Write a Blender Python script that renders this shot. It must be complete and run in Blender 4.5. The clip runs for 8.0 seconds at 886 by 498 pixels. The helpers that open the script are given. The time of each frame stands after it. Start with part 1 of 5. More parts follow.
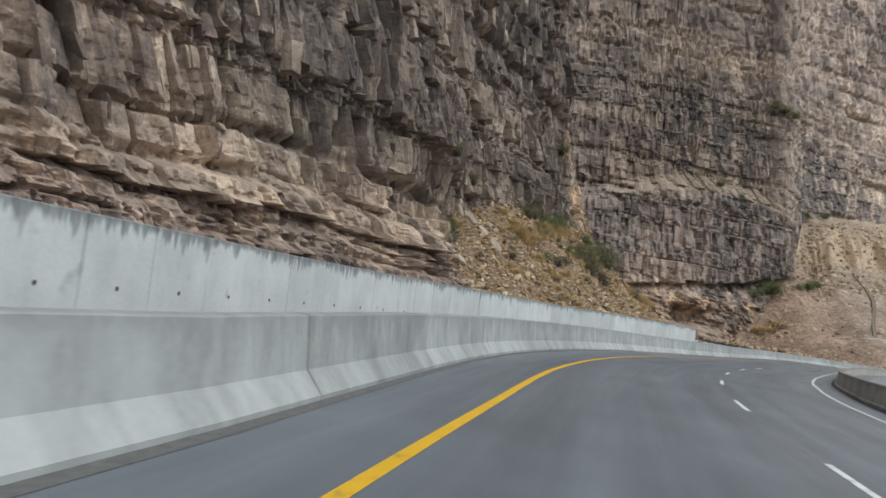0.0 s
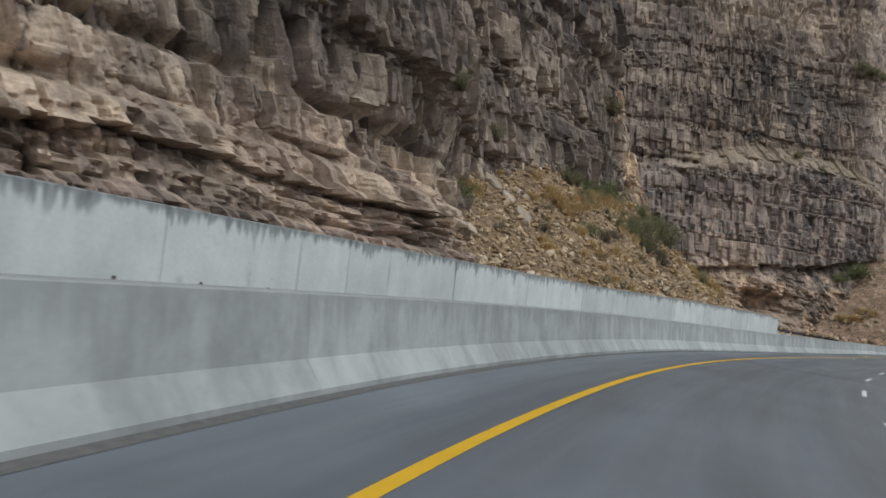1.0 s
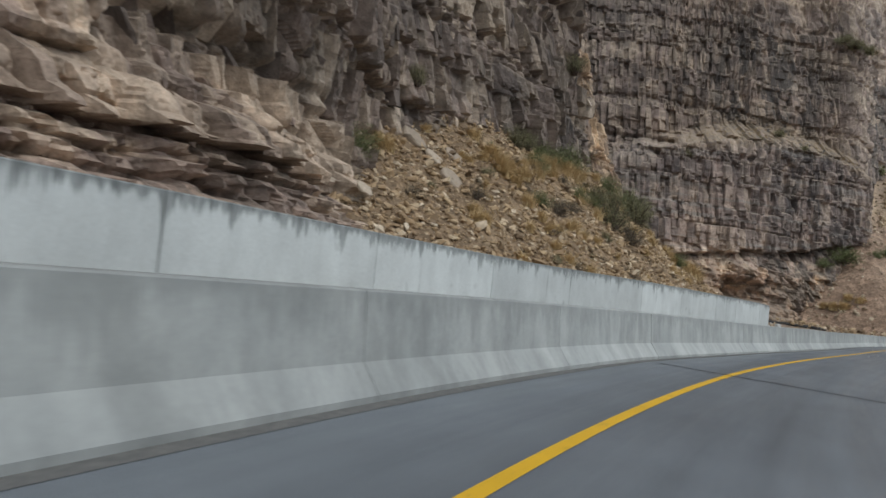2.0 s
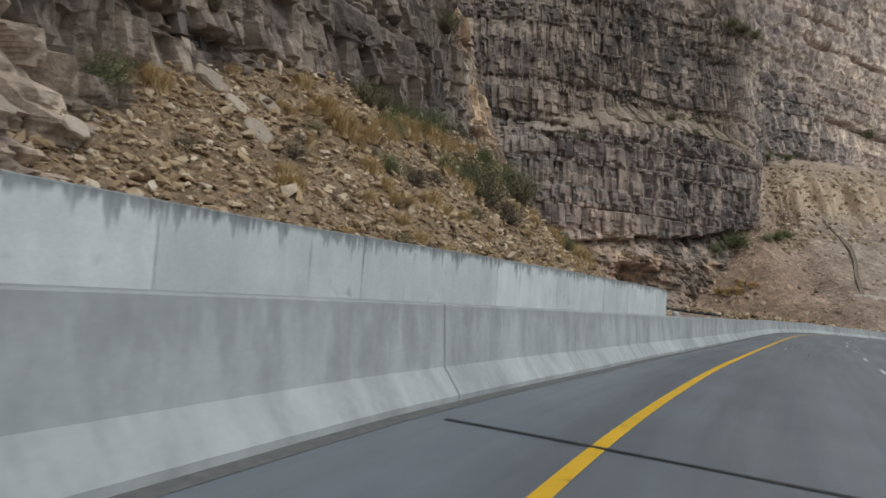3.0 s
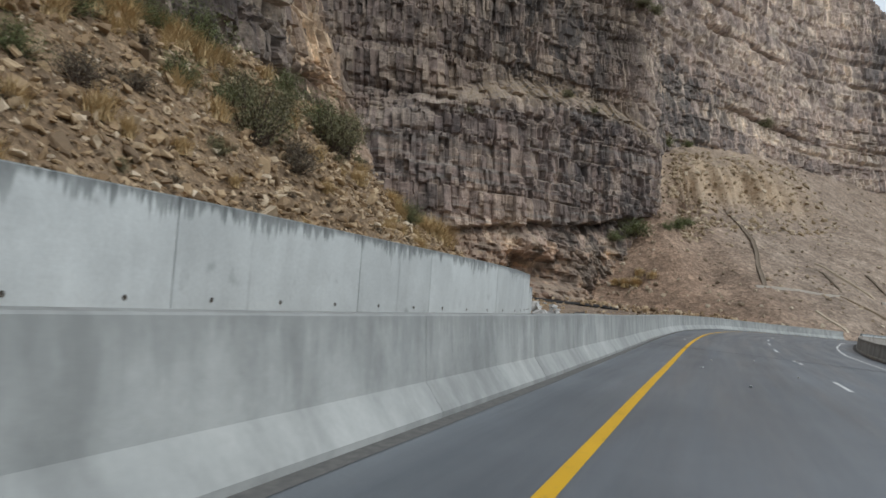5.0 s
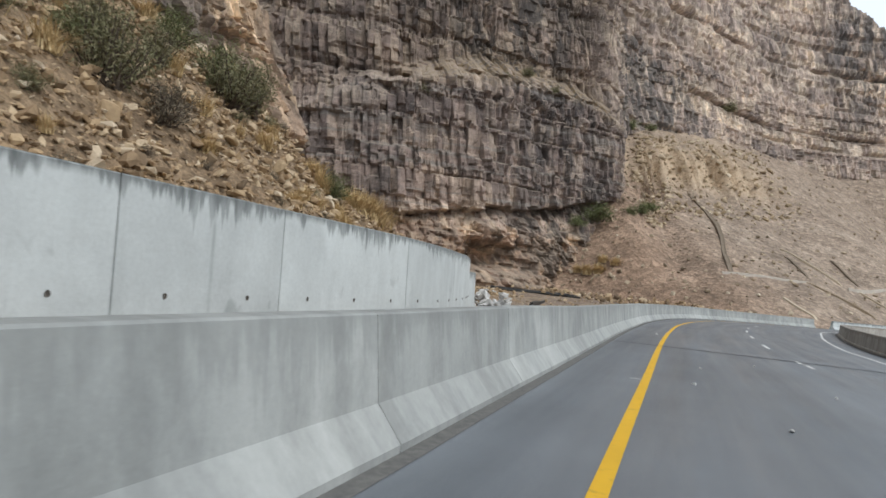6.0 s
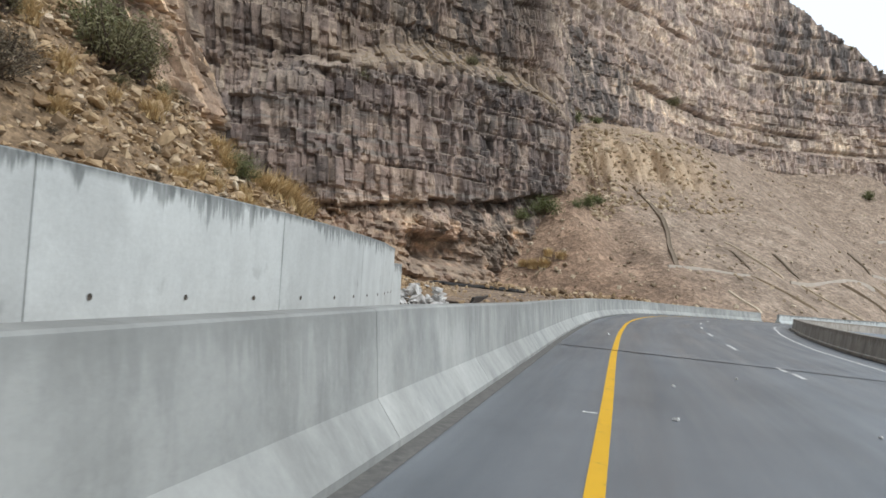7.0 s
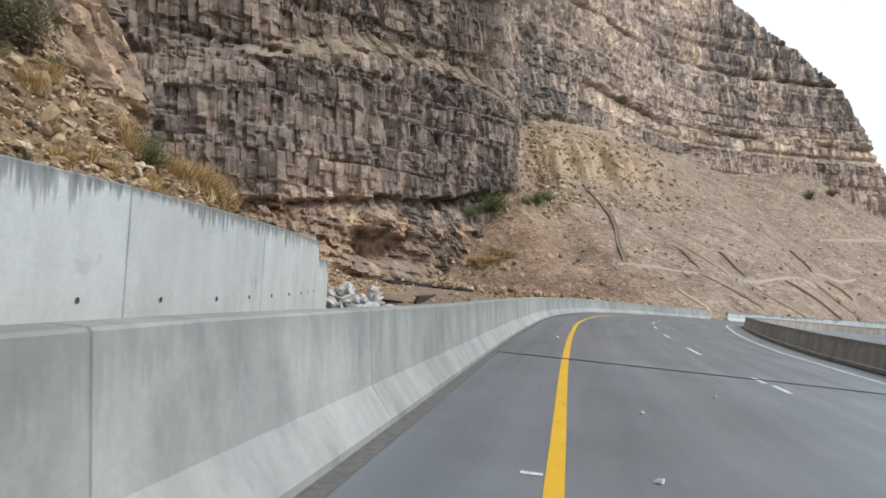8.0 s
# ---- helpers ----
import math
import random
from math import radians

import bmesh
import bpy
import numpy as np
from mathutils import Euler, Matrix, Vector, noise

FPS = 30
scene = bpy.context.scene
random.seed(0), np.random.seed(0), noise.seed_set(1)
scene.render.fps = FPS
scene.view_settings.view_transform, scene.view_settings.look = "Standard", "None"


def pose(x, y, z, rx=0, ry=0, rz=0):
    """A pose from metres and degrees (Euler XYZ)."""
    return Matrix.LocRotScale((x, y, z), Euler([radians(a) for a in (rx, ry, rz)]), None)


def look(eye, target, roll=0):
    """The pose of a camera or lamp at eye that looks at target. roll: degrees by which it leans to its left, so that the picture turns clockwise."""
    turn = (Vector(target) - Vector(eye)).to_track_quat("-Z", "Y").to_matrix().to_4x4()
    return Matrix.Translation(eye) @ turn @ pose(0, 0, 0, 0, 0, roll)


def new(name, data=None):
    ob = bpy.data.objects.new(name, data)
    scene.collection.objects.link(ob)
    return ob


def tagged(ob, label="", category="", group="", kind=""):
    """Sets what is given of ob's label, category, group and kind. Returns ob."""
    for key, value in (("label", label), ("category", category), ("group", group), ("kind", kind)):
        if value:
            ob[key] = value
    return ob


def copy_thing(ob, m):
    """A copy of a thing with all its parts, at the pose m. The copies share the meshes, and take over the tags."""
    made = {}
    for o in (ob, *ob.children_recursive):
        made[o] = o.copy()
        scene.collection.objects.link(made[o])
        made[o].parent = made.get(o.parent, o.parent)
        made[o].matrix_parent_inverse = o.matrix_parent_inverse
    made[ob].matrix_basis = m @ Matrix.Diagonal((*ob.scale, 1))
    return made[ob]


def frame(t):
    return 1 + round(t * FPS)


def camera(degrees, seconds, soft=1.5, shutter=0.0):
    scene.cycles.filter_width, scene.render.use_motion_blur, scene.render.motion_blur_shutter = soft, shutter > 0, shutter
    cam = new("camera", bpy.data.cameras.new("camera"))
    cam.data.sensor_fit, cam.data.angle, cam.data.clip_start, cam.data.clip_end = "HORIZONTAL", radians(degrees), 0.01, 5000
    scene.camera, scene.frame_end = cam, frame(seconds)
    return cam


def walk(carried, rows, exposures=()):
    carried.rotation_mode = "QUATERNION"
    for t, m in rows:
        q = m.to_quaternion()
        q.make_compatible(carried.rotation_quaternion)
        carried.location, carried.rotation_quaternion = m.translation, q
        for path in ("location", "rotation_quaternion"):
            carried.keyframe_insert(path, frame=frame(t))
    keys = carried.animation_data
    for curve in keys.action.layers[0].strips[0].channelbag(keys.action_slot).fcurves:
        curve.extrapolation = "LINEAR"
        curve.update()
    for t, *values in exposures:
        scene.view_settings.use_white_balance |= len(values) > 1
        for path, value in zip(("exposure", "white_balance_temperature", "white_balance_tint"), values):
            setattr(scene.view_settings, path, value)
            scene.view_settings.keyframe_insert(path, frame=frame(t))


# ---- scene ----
cam = camera(61.48, 8.0, soft=1.55, shutter=0.2)
PATH = [
    (0, (-0.000, -0.000, 1.344), (-0.063, 9.978, 2.007), 8.77),
    (0.5, (1.740, 6.433, 1.365), (1.091, 16.402, 1.816), 8.75),
    (1.0, (3.226, 12.678, 1.378), (2.391, 22.635, 1.778), 8.40),
    (1.2, (3.802, 14.925, 1.372), (2.942, 24.880, 1.761), 8.13),
    (2.3, (7.511, 27.831, 1.308), (7.399, 37.823, 1.690), 7.03),
    (2.5, (8.224, 29.869, 1.311), (8.530, 39.855, 1.732), 6.58),
    (3, (9.996, 34.362, 1.328), (10.697, 44.327, 1.782), 6.11),
    (3.5, (11.817, 38.348, 1.331), (12.912, 48.275, 1.841), 5.61),
    (4, (13.609, 42.210, 1.345), (15.162, 52.074, 1.888), 5.42),
    (4.5, (15.670, 46.022, 1.368), (17.429, 55.854, 1.858), 5.51),
    (4.7, (16.573, 47.424, 1.354), (18.357, 57.249, 1.881), 5.79),
    (5.8, (20.440, 54.600, 1.352), (22.700, 64.330, 1.775), 5.58),
    (6, (20.870, 55.645, 1.360), (23.218, 65.356, 1.780), 5.57),
    (6.5, (21.952, 57.857, 1.359), (24.733, 67.453, 1.789), 5.38),
    (7, (22.932, 59.694, 1.350), (25.958, 69.216, 1.776), 5.28),
    (7.5, (23.766, 61.156, 1.360), (27.086, 70.578, 1.805), 5.16),
    (8, (24.471, 62.341, 1.366), (28.116, 71.641, 1.836), 5.05),
]
EXPOSURE = [(0, -0.05, 6300, 8), (0.5, -0.38, 6280, 8), (1.0, -0.3, 6280, 8), (2.5, -0.35, 6250, 8), (4.5, -0.5, 6250, 8), (5.8, -0.05, 6350, 9), (6.5, 0.06, 6400, 9), (8, 0.12, 6450, 10)]
walk(cam, [(t, look(eye, target, roll)) for t, eye, target, roll in PATH], EXPOSURE)

# ---- light ----
world = bpy.data.worlds.new("overcast_sky")
scene.world = world
world.use_nodes = True
wn, wl = world.node_tree.nodes, world.node_tree.links
wn.clear()
w_out = wn.new("ShaderNodeOutputWorld")
w_bg = wn.new("ShaderNodeBackground")
w_sky = wn.new("ShaderNodeTexSky")
w_sky.sky_type = "NISHITA"
w_sky.sun_disc = False
w_sky.sun_elevation, w_sky.sun_rotation = radians(52), radians(150)
w_sky.air_density, w_sky.dust_density, w_sky.ozone_density = 1.0, 6.0, 1.0
w_veil = wn.new("ShaderNodeMix")  # cloud cover over the clear sky
w_veil.data_type = "RGBA"
w_veil.inputs[0].default_value = 0.8
w_veil.inputs[7].default_value = (9.3, 10.1, 10.75, 1)
w_bg.inputs[1].default_value = 0.12
wl.new(w_sky.outputs[0], w_veil.inputs[6])
wl.new(w_veil.outputs[2], w_bg.inputs[0])
wl.new(w_bg.outputs[0], w_out.inputs[0])

sun = new("sun", bpy.data.lights.new("sun", "SUN"))
sun.data.energy, sun.data.angle, sun.data.color = 1.1, radians(14), (1.0, 0.97, 0.93)
SUN_DIR = Vector((math.sin(radians(150)) * math.cos(radians(52)), math.cos(radians(150)) * math.cos(radians(52)), math.sin(radians(52))))
sun.matrix_world = look(SUN_DIR * 100, (0, 0, 0))


# ---- materials ----
def material(name, rough=0.85):
    m = bpy.data.materials.new(name)
    m.use_nodes = True
    t = m.node_tree
    b = t.nodes["Principled BSDF"]
    b.inputs["Roughness"].default_value = rough
    b.inputs["Specular IOR Level"].default_value = 0.3
    return m, t, b


def coords(t, kind="Object", scale=(1, 1, 1)):
    c = t.nodes.new("ShaderNodeTexCoord")
    mp = t.nodes.new("ShaderNodeMapping")
    mp.inputs["Scale"].default_value = scale
    t.links.new(c.outputs[kind], mp.inputs["Vector"])
    return mp.outputs["Vector"]


def noise_tex(t, vec, scale, detail=6, rough=0.6, distortion=0.0):
    n = t.nodes.new("ShaderNodeTexNoise")
    n.inputs["Scale"].default_value, n.inputs["Detail"].default_value = scale, detail
    n.inputs["Roughness"].default_value, n.inputs["Distortion"].default_value = rough, distortion
    t.links.new(vec, n.inputs["Vector"])
    return n.outputs["Fac"]


def voronoi_tex(t, vec, scale, feature="F1", out="Color"):
    n = t.nodes.new("ShaderNodeTexVoronoi")
    n.feature = feature
    n.inputs["Scale"].default_value = scale
    t.links.new(vec, n.inputs["Vector"])
    return n.outputs[out]


def ramp(t, fac, stops):
    r = t.nodes.new("ShaderNodeValToRGB")
    el = r.color_ramp.elements
    while len(el) < len(stops):
        el.new(0.5)
    for e, (p, c) in zip(el, stops):
        e.position = p
        e.color = (c, c, c, 1) if isinstance(c, (int, float)) else (*c, 1)
    t.links.new(fac, r.inputs["Fac"])
    return r.outputs["Color"]


def mix(t, fac, a, b, mode="MIX"):
    m = t.nodes.new("ShaderNodeMix")
    m.data_type, m.blend_type = "RGBA", mode
    for sock, v in ((m.inputs[0], fac), (m.inputs[6], a), (m.inputs[7], b)):
        if isinstance(v, (int, float)):
            sock.default_value = v
        elif isinstance(v, tuple):
            sock.default_value = (*v, 1)
        else:
            t.links.new(v, sock)
    return m.outputs[2]


def maths(t, op, a, b=0.0):
    m = t.nodes.new("ShaderNodeMath")
    m.operation = op
    for sock, v in ((m.inputs[0], a), (m.inputs[1], b)):
        if isinstance(v, (int, float)):
            sock.default_value = v
        else:
            t.links.new(v, sock)
    return m.outputs[0]


def bump(t, b, height, strength=0.5, distance=0.05):
    n = t.nodes.new("ShaderNodeBump")
    n.inputs["Strength"].default_value, n.inputs["Distance"].default_value = strength, distance
    t.links.new(height, n.inputs["Height"])
    t.links.new(n.outputs["Normal"], b.inputs["Normal"])


def split(t, vec):
    s = t.nodes.new("ShaderNodeSeparateXYZ")
    t.links.new(vec, s.inputs[0])
    return s.outputs


def rock_material(name, pale, mid, dark, stain, size, band, where):
    """Bedded rock: beds, blocks, upright fluting and varnish. size: metres of a typical block; where: which rock face."""
    m, t, b = material(name, 0.9)
    flat = coords(t, "Object", (1, 1, 1.9))
    tall = coords(t, "Object", (1, 1, 0.22))
    beds = coords(t, "Object", (0.05, 0.05, 1.5))
    plain = coords(t)
    big = noise_tex(t, flat, 0.12 / size, 5, 0.62)
    col = ramp(t, big, [(0.3, dark), (0.47, mid), (0.66, pale)])
    tone = ramp(t, split(t, voronoi_tex(t, flat, 0.9 / size))[0], [(0.0, 0.76), (1.0, 1.2)])
    col = mix(t, band, col, mix(t, 1.0, col, tone, "MULTIPLY"))
    geo = t.nodes.new("ShaderNodeNewGeometry")
    isle = maths(t, "FRACT", maths(t, "MULTIPLY", geo.outputs["Random Per Island"], 7.31))
    col = mix(t, 1.0, col, ramp(t, isle, [(0.0, 0.8), (0.5, 1.0), (1.0, 1.18)]), "MULTIPLY")
    own = t.nodes.new("ShaderNodeAttribute")
    own.attribute_name = "tone"
    col = mix(t, 1.0, col, ramp(t, own.outputs["Fac"], [(0.22, (0.52, 0.51, 0.53)), (0.4, (0.9, 0.85, 0.87)), (0.58, (1.06, 1.03, 1.0)), (0.8, (1.5, 1.48, 1.4))]), "MULTIPLY")
    fine = noise_tex(t, plain, 3.0 / size, 8, 0.7)
    col = mix(t, 0.75, col, ramp(t, fine, [(0.28, 0.5), (0.5, 1.0), (0.75, 1.35)]), "MULTIPLY")
    grain = noise_tex(t, plain, 11.0 / size, 5, 0.7)
    col = mix(t, 0.5, col, ramp(t, grain, [(0.33, 0.6), (0.5, 1.0), (0.68, 1.3)]), "MULTIPLY")
    run = noise_tex(t, tall, 0.9 / size, 6, 0.65)
    col = mix(t, 0.7, col, ramp(t, run, [(0.33, 0.6), (0.52, 1.0), (0.7, 1.25)]), "MULTIPLY")
    patch = noise_tex(t, plain, 0.05 / size, 3, 0.5)
    varnish = maths(t, "MULTIPLY", ramp(t, run, [(0.45, 1.0), (0.6, 0.0)]), ramp(t, patch, [(0.45, 0.0), (0.62, 0.5 if where == "near" else 0.85)]))
    col = mix(t, varnish, col, stain)
    xyz = split(t, plain)
    wob = maths(t, "SUBTRACT", patch, 0.5)
    line = noise_tex(t, beds, 1.0 / size**0.5, 4, 0.6)
    if where == "near":
        there = maths(t, "ADD", xyz[1], maths(t, "MULTIPLY", wob, 22.0))
        grey = ramp(t, maths(t, "DIVIDE", there, 140.0), [(0.22, 0.0), (0.31, 0.7), (0.4, 0.7), (0.45, 0.25), (0.51, 0.35), (0.57, 0.9), (0.69, 0.9), (0.74, 0.0)])
        grey = maths(t, "MULTIPLY", grey, ramp(t, maths(t, "DIVIDE", maths(t, "SUBTRACT", xyz[2], maths(t, "MULTIPLY", wob, 8.0)), 20.0), [(0.32, 0.05), (0.5, 1.0)]))
        col = mix(t, maths(t, "MULTIPLY", grey, ramp(t, run, [(0.3, 0.9), (0.65, 0.45)])), col, mix(t, 1.0, col, (0.5, 0.505, 0.53), "MULTIPLY"))
        ledge = maths(t, "MULTIPLY", ramp(t, maths(t, "DIVIDE", there, 140.0), [(0.2, 0.0), (0.28, 1.0), (0.37, 1.0), (0.42, 0.0)]), ramp(t, maths(t, "DIVIDE", xyz[2], 20.0), [(0.3, 1.0), (0.42, 0.0)]))
        col = mix(t, ledge, col, mix(t, 1.0, col, (1.28, 1.22, 1.18), "MULTIPLY"))  # pale pinkish beds low on the face
        massive = ramp(t, maths(t, "DIVIDE", there, 140.0), [(0.17, 1.0), (0.25, 0.0)])  # pale mauve massive rock
        col = mix(t, massive, col, mix(t, 1.0, col, (1.45, 1.35, 1.32), "MULTIPLY"))
        spur = ramp(t, maths(t, "DIVIDE", xyz[1], 140.0), [(0.73, 0.0), (0.76, 1.0), (0.82, 1.0), (0.86, 0.0)])
        col = mix(t, spur, col, mix(t, 1.0, col, (1.5, 1.37, 1.18), "MULTIPLY"))
    else:
        # dark varnished buttress below its crown, paler tan rock to the east
        up = maths(t, "MULTIPLY", maths(t, "POWER", maths(t, "SUBTRACT", xyz[0], 64.0), 2.0), 0.006)
        below = maths(t, "ADD", maths(t, "SUBTRACT", maths(t, "SUBTRACT", 36.3, up), xyz[2]), maths(t, "MULTIPLY", wob, 10.0))
        west = maths(t, "SUBTRACT", 87.0, xyz[0])
        inside = maths(t, "MULTIPLY", ramp(t, maths(t, "DIVIDE", below, 10.0), [(0.0, 0.0), (0.25, 1.0)]), ramp(t, maths(t, "DIVIDE", west, 20.0), [(0.0, 0.0), (0.15, 1.0)]))
        inside = maths(t, "MULTIPLY", inside, ramp(t, maths(t, "DIVIDE", xyz[2], 20.0), [(0.5, 0.25), (0.62, 1.0)]))
        coat = ramp(t, maths(t, "DIVIDE", maths(t, "ADD", xyz[2], maths(t, "MULTIPLY", wob, 12.0)), 40.0), [(0.36, (1.22, 1.15, 1.1)), (0.6, (0.74, 0.715, 0.735))])
        col = mix(t, maths(t, "MULTIPLY", inside, 0.9), col, mix(t, 1.0, col, coat, "MULTIPLY"))
        col = mix(t, maths(t, "MULTIPLY", inside, ramp(t, line, [(0.57, 0.0), (0.63, 0.65)])), col, (0.27, 0.25, 0.23))
        east = ramp(t, maths(t, "DIVIDE", maths(t, "ADD", xyz[0], maths(t, "MULTIPLY", wob, 40.0)), 200.0), [(0.42, 0.0), (0.66, 1.0)])
        col = mix(t, maths(t, "MULTIPLY", east, 0.85), col, mix(t, 1.0, col, (1.42, 1.41, 1.4), "MULTIPLY"))
        # browner rock above the buttress
        above = maths(t, "MULTIPLY", ramp(t, maths(t, "DIVIDE", maths(t, "MULTIPLY", below, -1.0), 10.0), [(0.1, 0.0), (0.4, 1.0)]), ramp(t, maths(t, "DIVIDE", west, 20.0), [(0.0, 0.0), (0.5, 1.0)]))
        col = mix(t, above, col, mix(t, 1.0, col, (0.74, 0.71, 0.685), "MULTIPLY"))
        # straw and soil caught on the buttress crown
        crown = ramp(t, maths(t, "ABSOLUTE", maths(t, "DIVIDE", maths(t, "ADD", below, 1.5), 4.0)), [(0.2, 0.95), (1.0, 0.0)])
        crown = maths(t, "MULTIPLY", crown, maths(t, "MULTIPLY", ramp(t, maths(t, "DIVIDE", west, 70.0), [(0.0, 0.0), (0.1, 1.0), (0.6, 1.0), (0.75, 0.0)]), ramp(t, fine, [(0.42, 0.0), (0.55, 1.0)])))
        col = mix(t, crown, col, (0.26, 0.19, 0.115))
        # brown earthy rock below the buttress
        foot = maths(t, "MULTIPLY", ramp(t, maths(t, "DIVIDE", xyz[2], 20.0), [(0.48, 1.0), (0.58, 0.0)]), ramp(t, maths(t, "DIVIDE", west, 20.0), [(0.0, 0.0), (0.3, 0.8)]))
        col = mix(t, foot, col, mix(t, 1.0, col, (1.25, 1.08, 0.9), "MULTIPLY"))
    # dust and grit caught on ledges
    dust = maths(t, "MULTIPLY", ramp(t, split(t, geo.outputs["Normal"])[2], [(0.45, 0.0), (0.9, 0.7)]), ramp(t, fine, [(0.35, 0.4), (0.6, 1.0)]))
    col = mix(t, maths(t, "MULTIPLY", dust, 0.35 if where == "near" else 0.9), col, (0.34, 0.275, 0.21))
    t.links.new(col, b.inputs["Base Color"])
    rel = maths(t, "ADD", maths(t, "ADD", noise_tex(t, flat, 1.6 / size, 8, 0.65), maths(t, "MULTIPLY", fine, 0.5)), maths(t, "MULTIPLY", run, 0.8))
    bump(t, b, rel, 0.9, (0.12 if where == "near" else 0.17) * size)
    return m


M_CLIFF = rock_material("near_rock", (0.42, 0.35, 0.29), (0.3, 0.25, 0.208), (0.165, 0.142, 0.125), (0.075, 0.074, 0.077), 1.0, 0.6, "near")
M_FAR = rock_material("far_rock", (0.46, 0.388, 0.32), (0.34, 0.29, 0.25), (0.215, 0.19, 0.173), (0.08, 0.077, 0.077), 2.2, 0.7, "far")


def scree_material(name, a, b_, c, size):
    m, t, b = material(name, 0.95)
    v = coords(t)
    col = ramp(t, noise_tex(t, v, 0.12 / size, 6, 0.65), [(0.3, a), (0.5, b_), (0.7, c)])
    tone = ramp(t, split(t, voronoi_tex(t, v, 2.6 / size))[0], [(0.0, 0.65), (1.0, 1.25)])
    col = mix(t, 0.8, col, tone, "MULTIPLY")
    lumps = ramp(t, split(t, voronoi_tex(t, v, 1.0 / size))[1], [(0.0, 0.7), (0.8, 1.1), (1.0, 1.4)])
    col = mix(t, 0.7, col, lumps, "MULTIPLY")
    fine = noise_tex(t, v, 5 / size, 8, 0.7)
    col = mix(t, 0.6, col, ramp(t, fine, [(0.3, 0.6), (0.72, 1.25)]), "MULTIPLY")
    t.links.new(col, b.inputs["Base Color"])
    bump(t, b, maths(t, "ADD", maths(t, "ADD", voronoi_tex(t, v, 2.6 / size, "F1", "Distance"), fine), maths(t, "MULTIPLY", voronoi_tex(t, v, 1.0 / size, "F1", "Distance"), 2.0)), 0.8, 0.16 * size)
    return m


def fan_material():
    m = scree_material("fan_gravel", (0.245, 0.19, 0.147), (0.34, 0.266, 0.206), (0.44, 0.355, 0.28), 1.0)
    t = m.node_tree
    b = t.nodes["Principled BSDF"]
    old = b.inputs["Base Color"].links[0].from_socket
    geo = t.nodes.new("ShaderNodeNewGeometry")
    steep = ramp(t, split(t, geo.outputs["Normal"])[2], [(0.7, 1.0), (0.93, 0.0)])
    flute = noise_tex(t, coords(t, "Object", (1, 1, 0.45)), 0.7, 7, 0.7)
    bank = ramp(t, flute, [(0.3, (0.38, 0.282, 0.19)), (0.7, (0.58, 0.455, 0.325))])
    xyz = split(t, coords(t))
    high = maths(t, "MULTIPLY", ramp(t, maths(t, "DIVIDE", xyz[2], 50.0), [(0.46, 0.0), (0.56, 1.0)]), ramp(t, maths(t, "DIVIDE", xyz[0], 200.0), [(0.62, 1.0), (0.72, 0.0)]))
    ruddy = ramp(t, maths(t, "DIVIDE", xyz[0], 200.0), [(0.4, 1.0), (0.52, 0.0)])  # redder soil below the buttress
    old = mix(t, ruddy, old, mix(t, 1.0, old, (0.92, 0.8, 0.72), "MULTIPLY"))
    t.links.new(mix(t, maths(t, "MULTIPLY", steep, high), old, bank), b.inputs["Base Color"])
    return m


M_TALUS = scree_material("talus_soil", (0.165, 0.115, 0.072), (0.265, 0.187, 0.117), (0.36, 0.262, 0.165), 0.3)
M_FAN = fan_material()
M_GROUND = scree_material("bare_earth", (0.2, 0.15, 0.115), (0.28, 0.21, 0.155), (0.36, 0.28, 0.2), 0.8)


def stone_material(name, stops):
    m, t, b = material(name, 0.92)
    v = coords(t)
    info = t.nodes.new("ShaderNodeObjectInfo")
    geo = t.nodes.new("ShaderNodeNewGeometry")
    rnd = maths(t, "FRACT", maths(t, "ADD", info.outputs["Random"], geo.outputs["Random Per Island"]))
    col = ramp(t, rnd, stops)
    col = mix(t, 0.6, col, ramp(t, noise_tex(t, v, 4, 8, 0.7), [(0.3, 0.6), (0.72, 1.25)]), "MULTIPLY")
    t.links.new(col, b.inputs["Base Color"])
    bump(t, b, noise_tex(t, v, 9, 8, 0.7), 0.6, 0.03)
    return m


M_STONE = stone_material("loose_stone", [(0.0, (0.17, 0.122, 0.08)), (0.3, (0.33, 0.23, 0.135)), (0.65, (0.45, 0.33, 0.2)), (0.88, (0.54, 0.425, 0.29)), (1.0, (0.66, 0.56, 0.43))])
M_FANSTONE = stone_material("fan_stone", [(0.0, (0.22, 0.17, 0.12)), (0.3, (0.3, 0.232, 0.162)), (0.7, (0.42, 0.338, 0.24)), (1.0, (0.6, 0.51, 0.39))])
M_SCARPSTONE = stone_material("bank_stone", [(0.0, (0.25, 0.185, 0.115)), (0.5, (0.4, 0.31, 0.2)), (1.0, (0.58, 0.49, 0.37))])


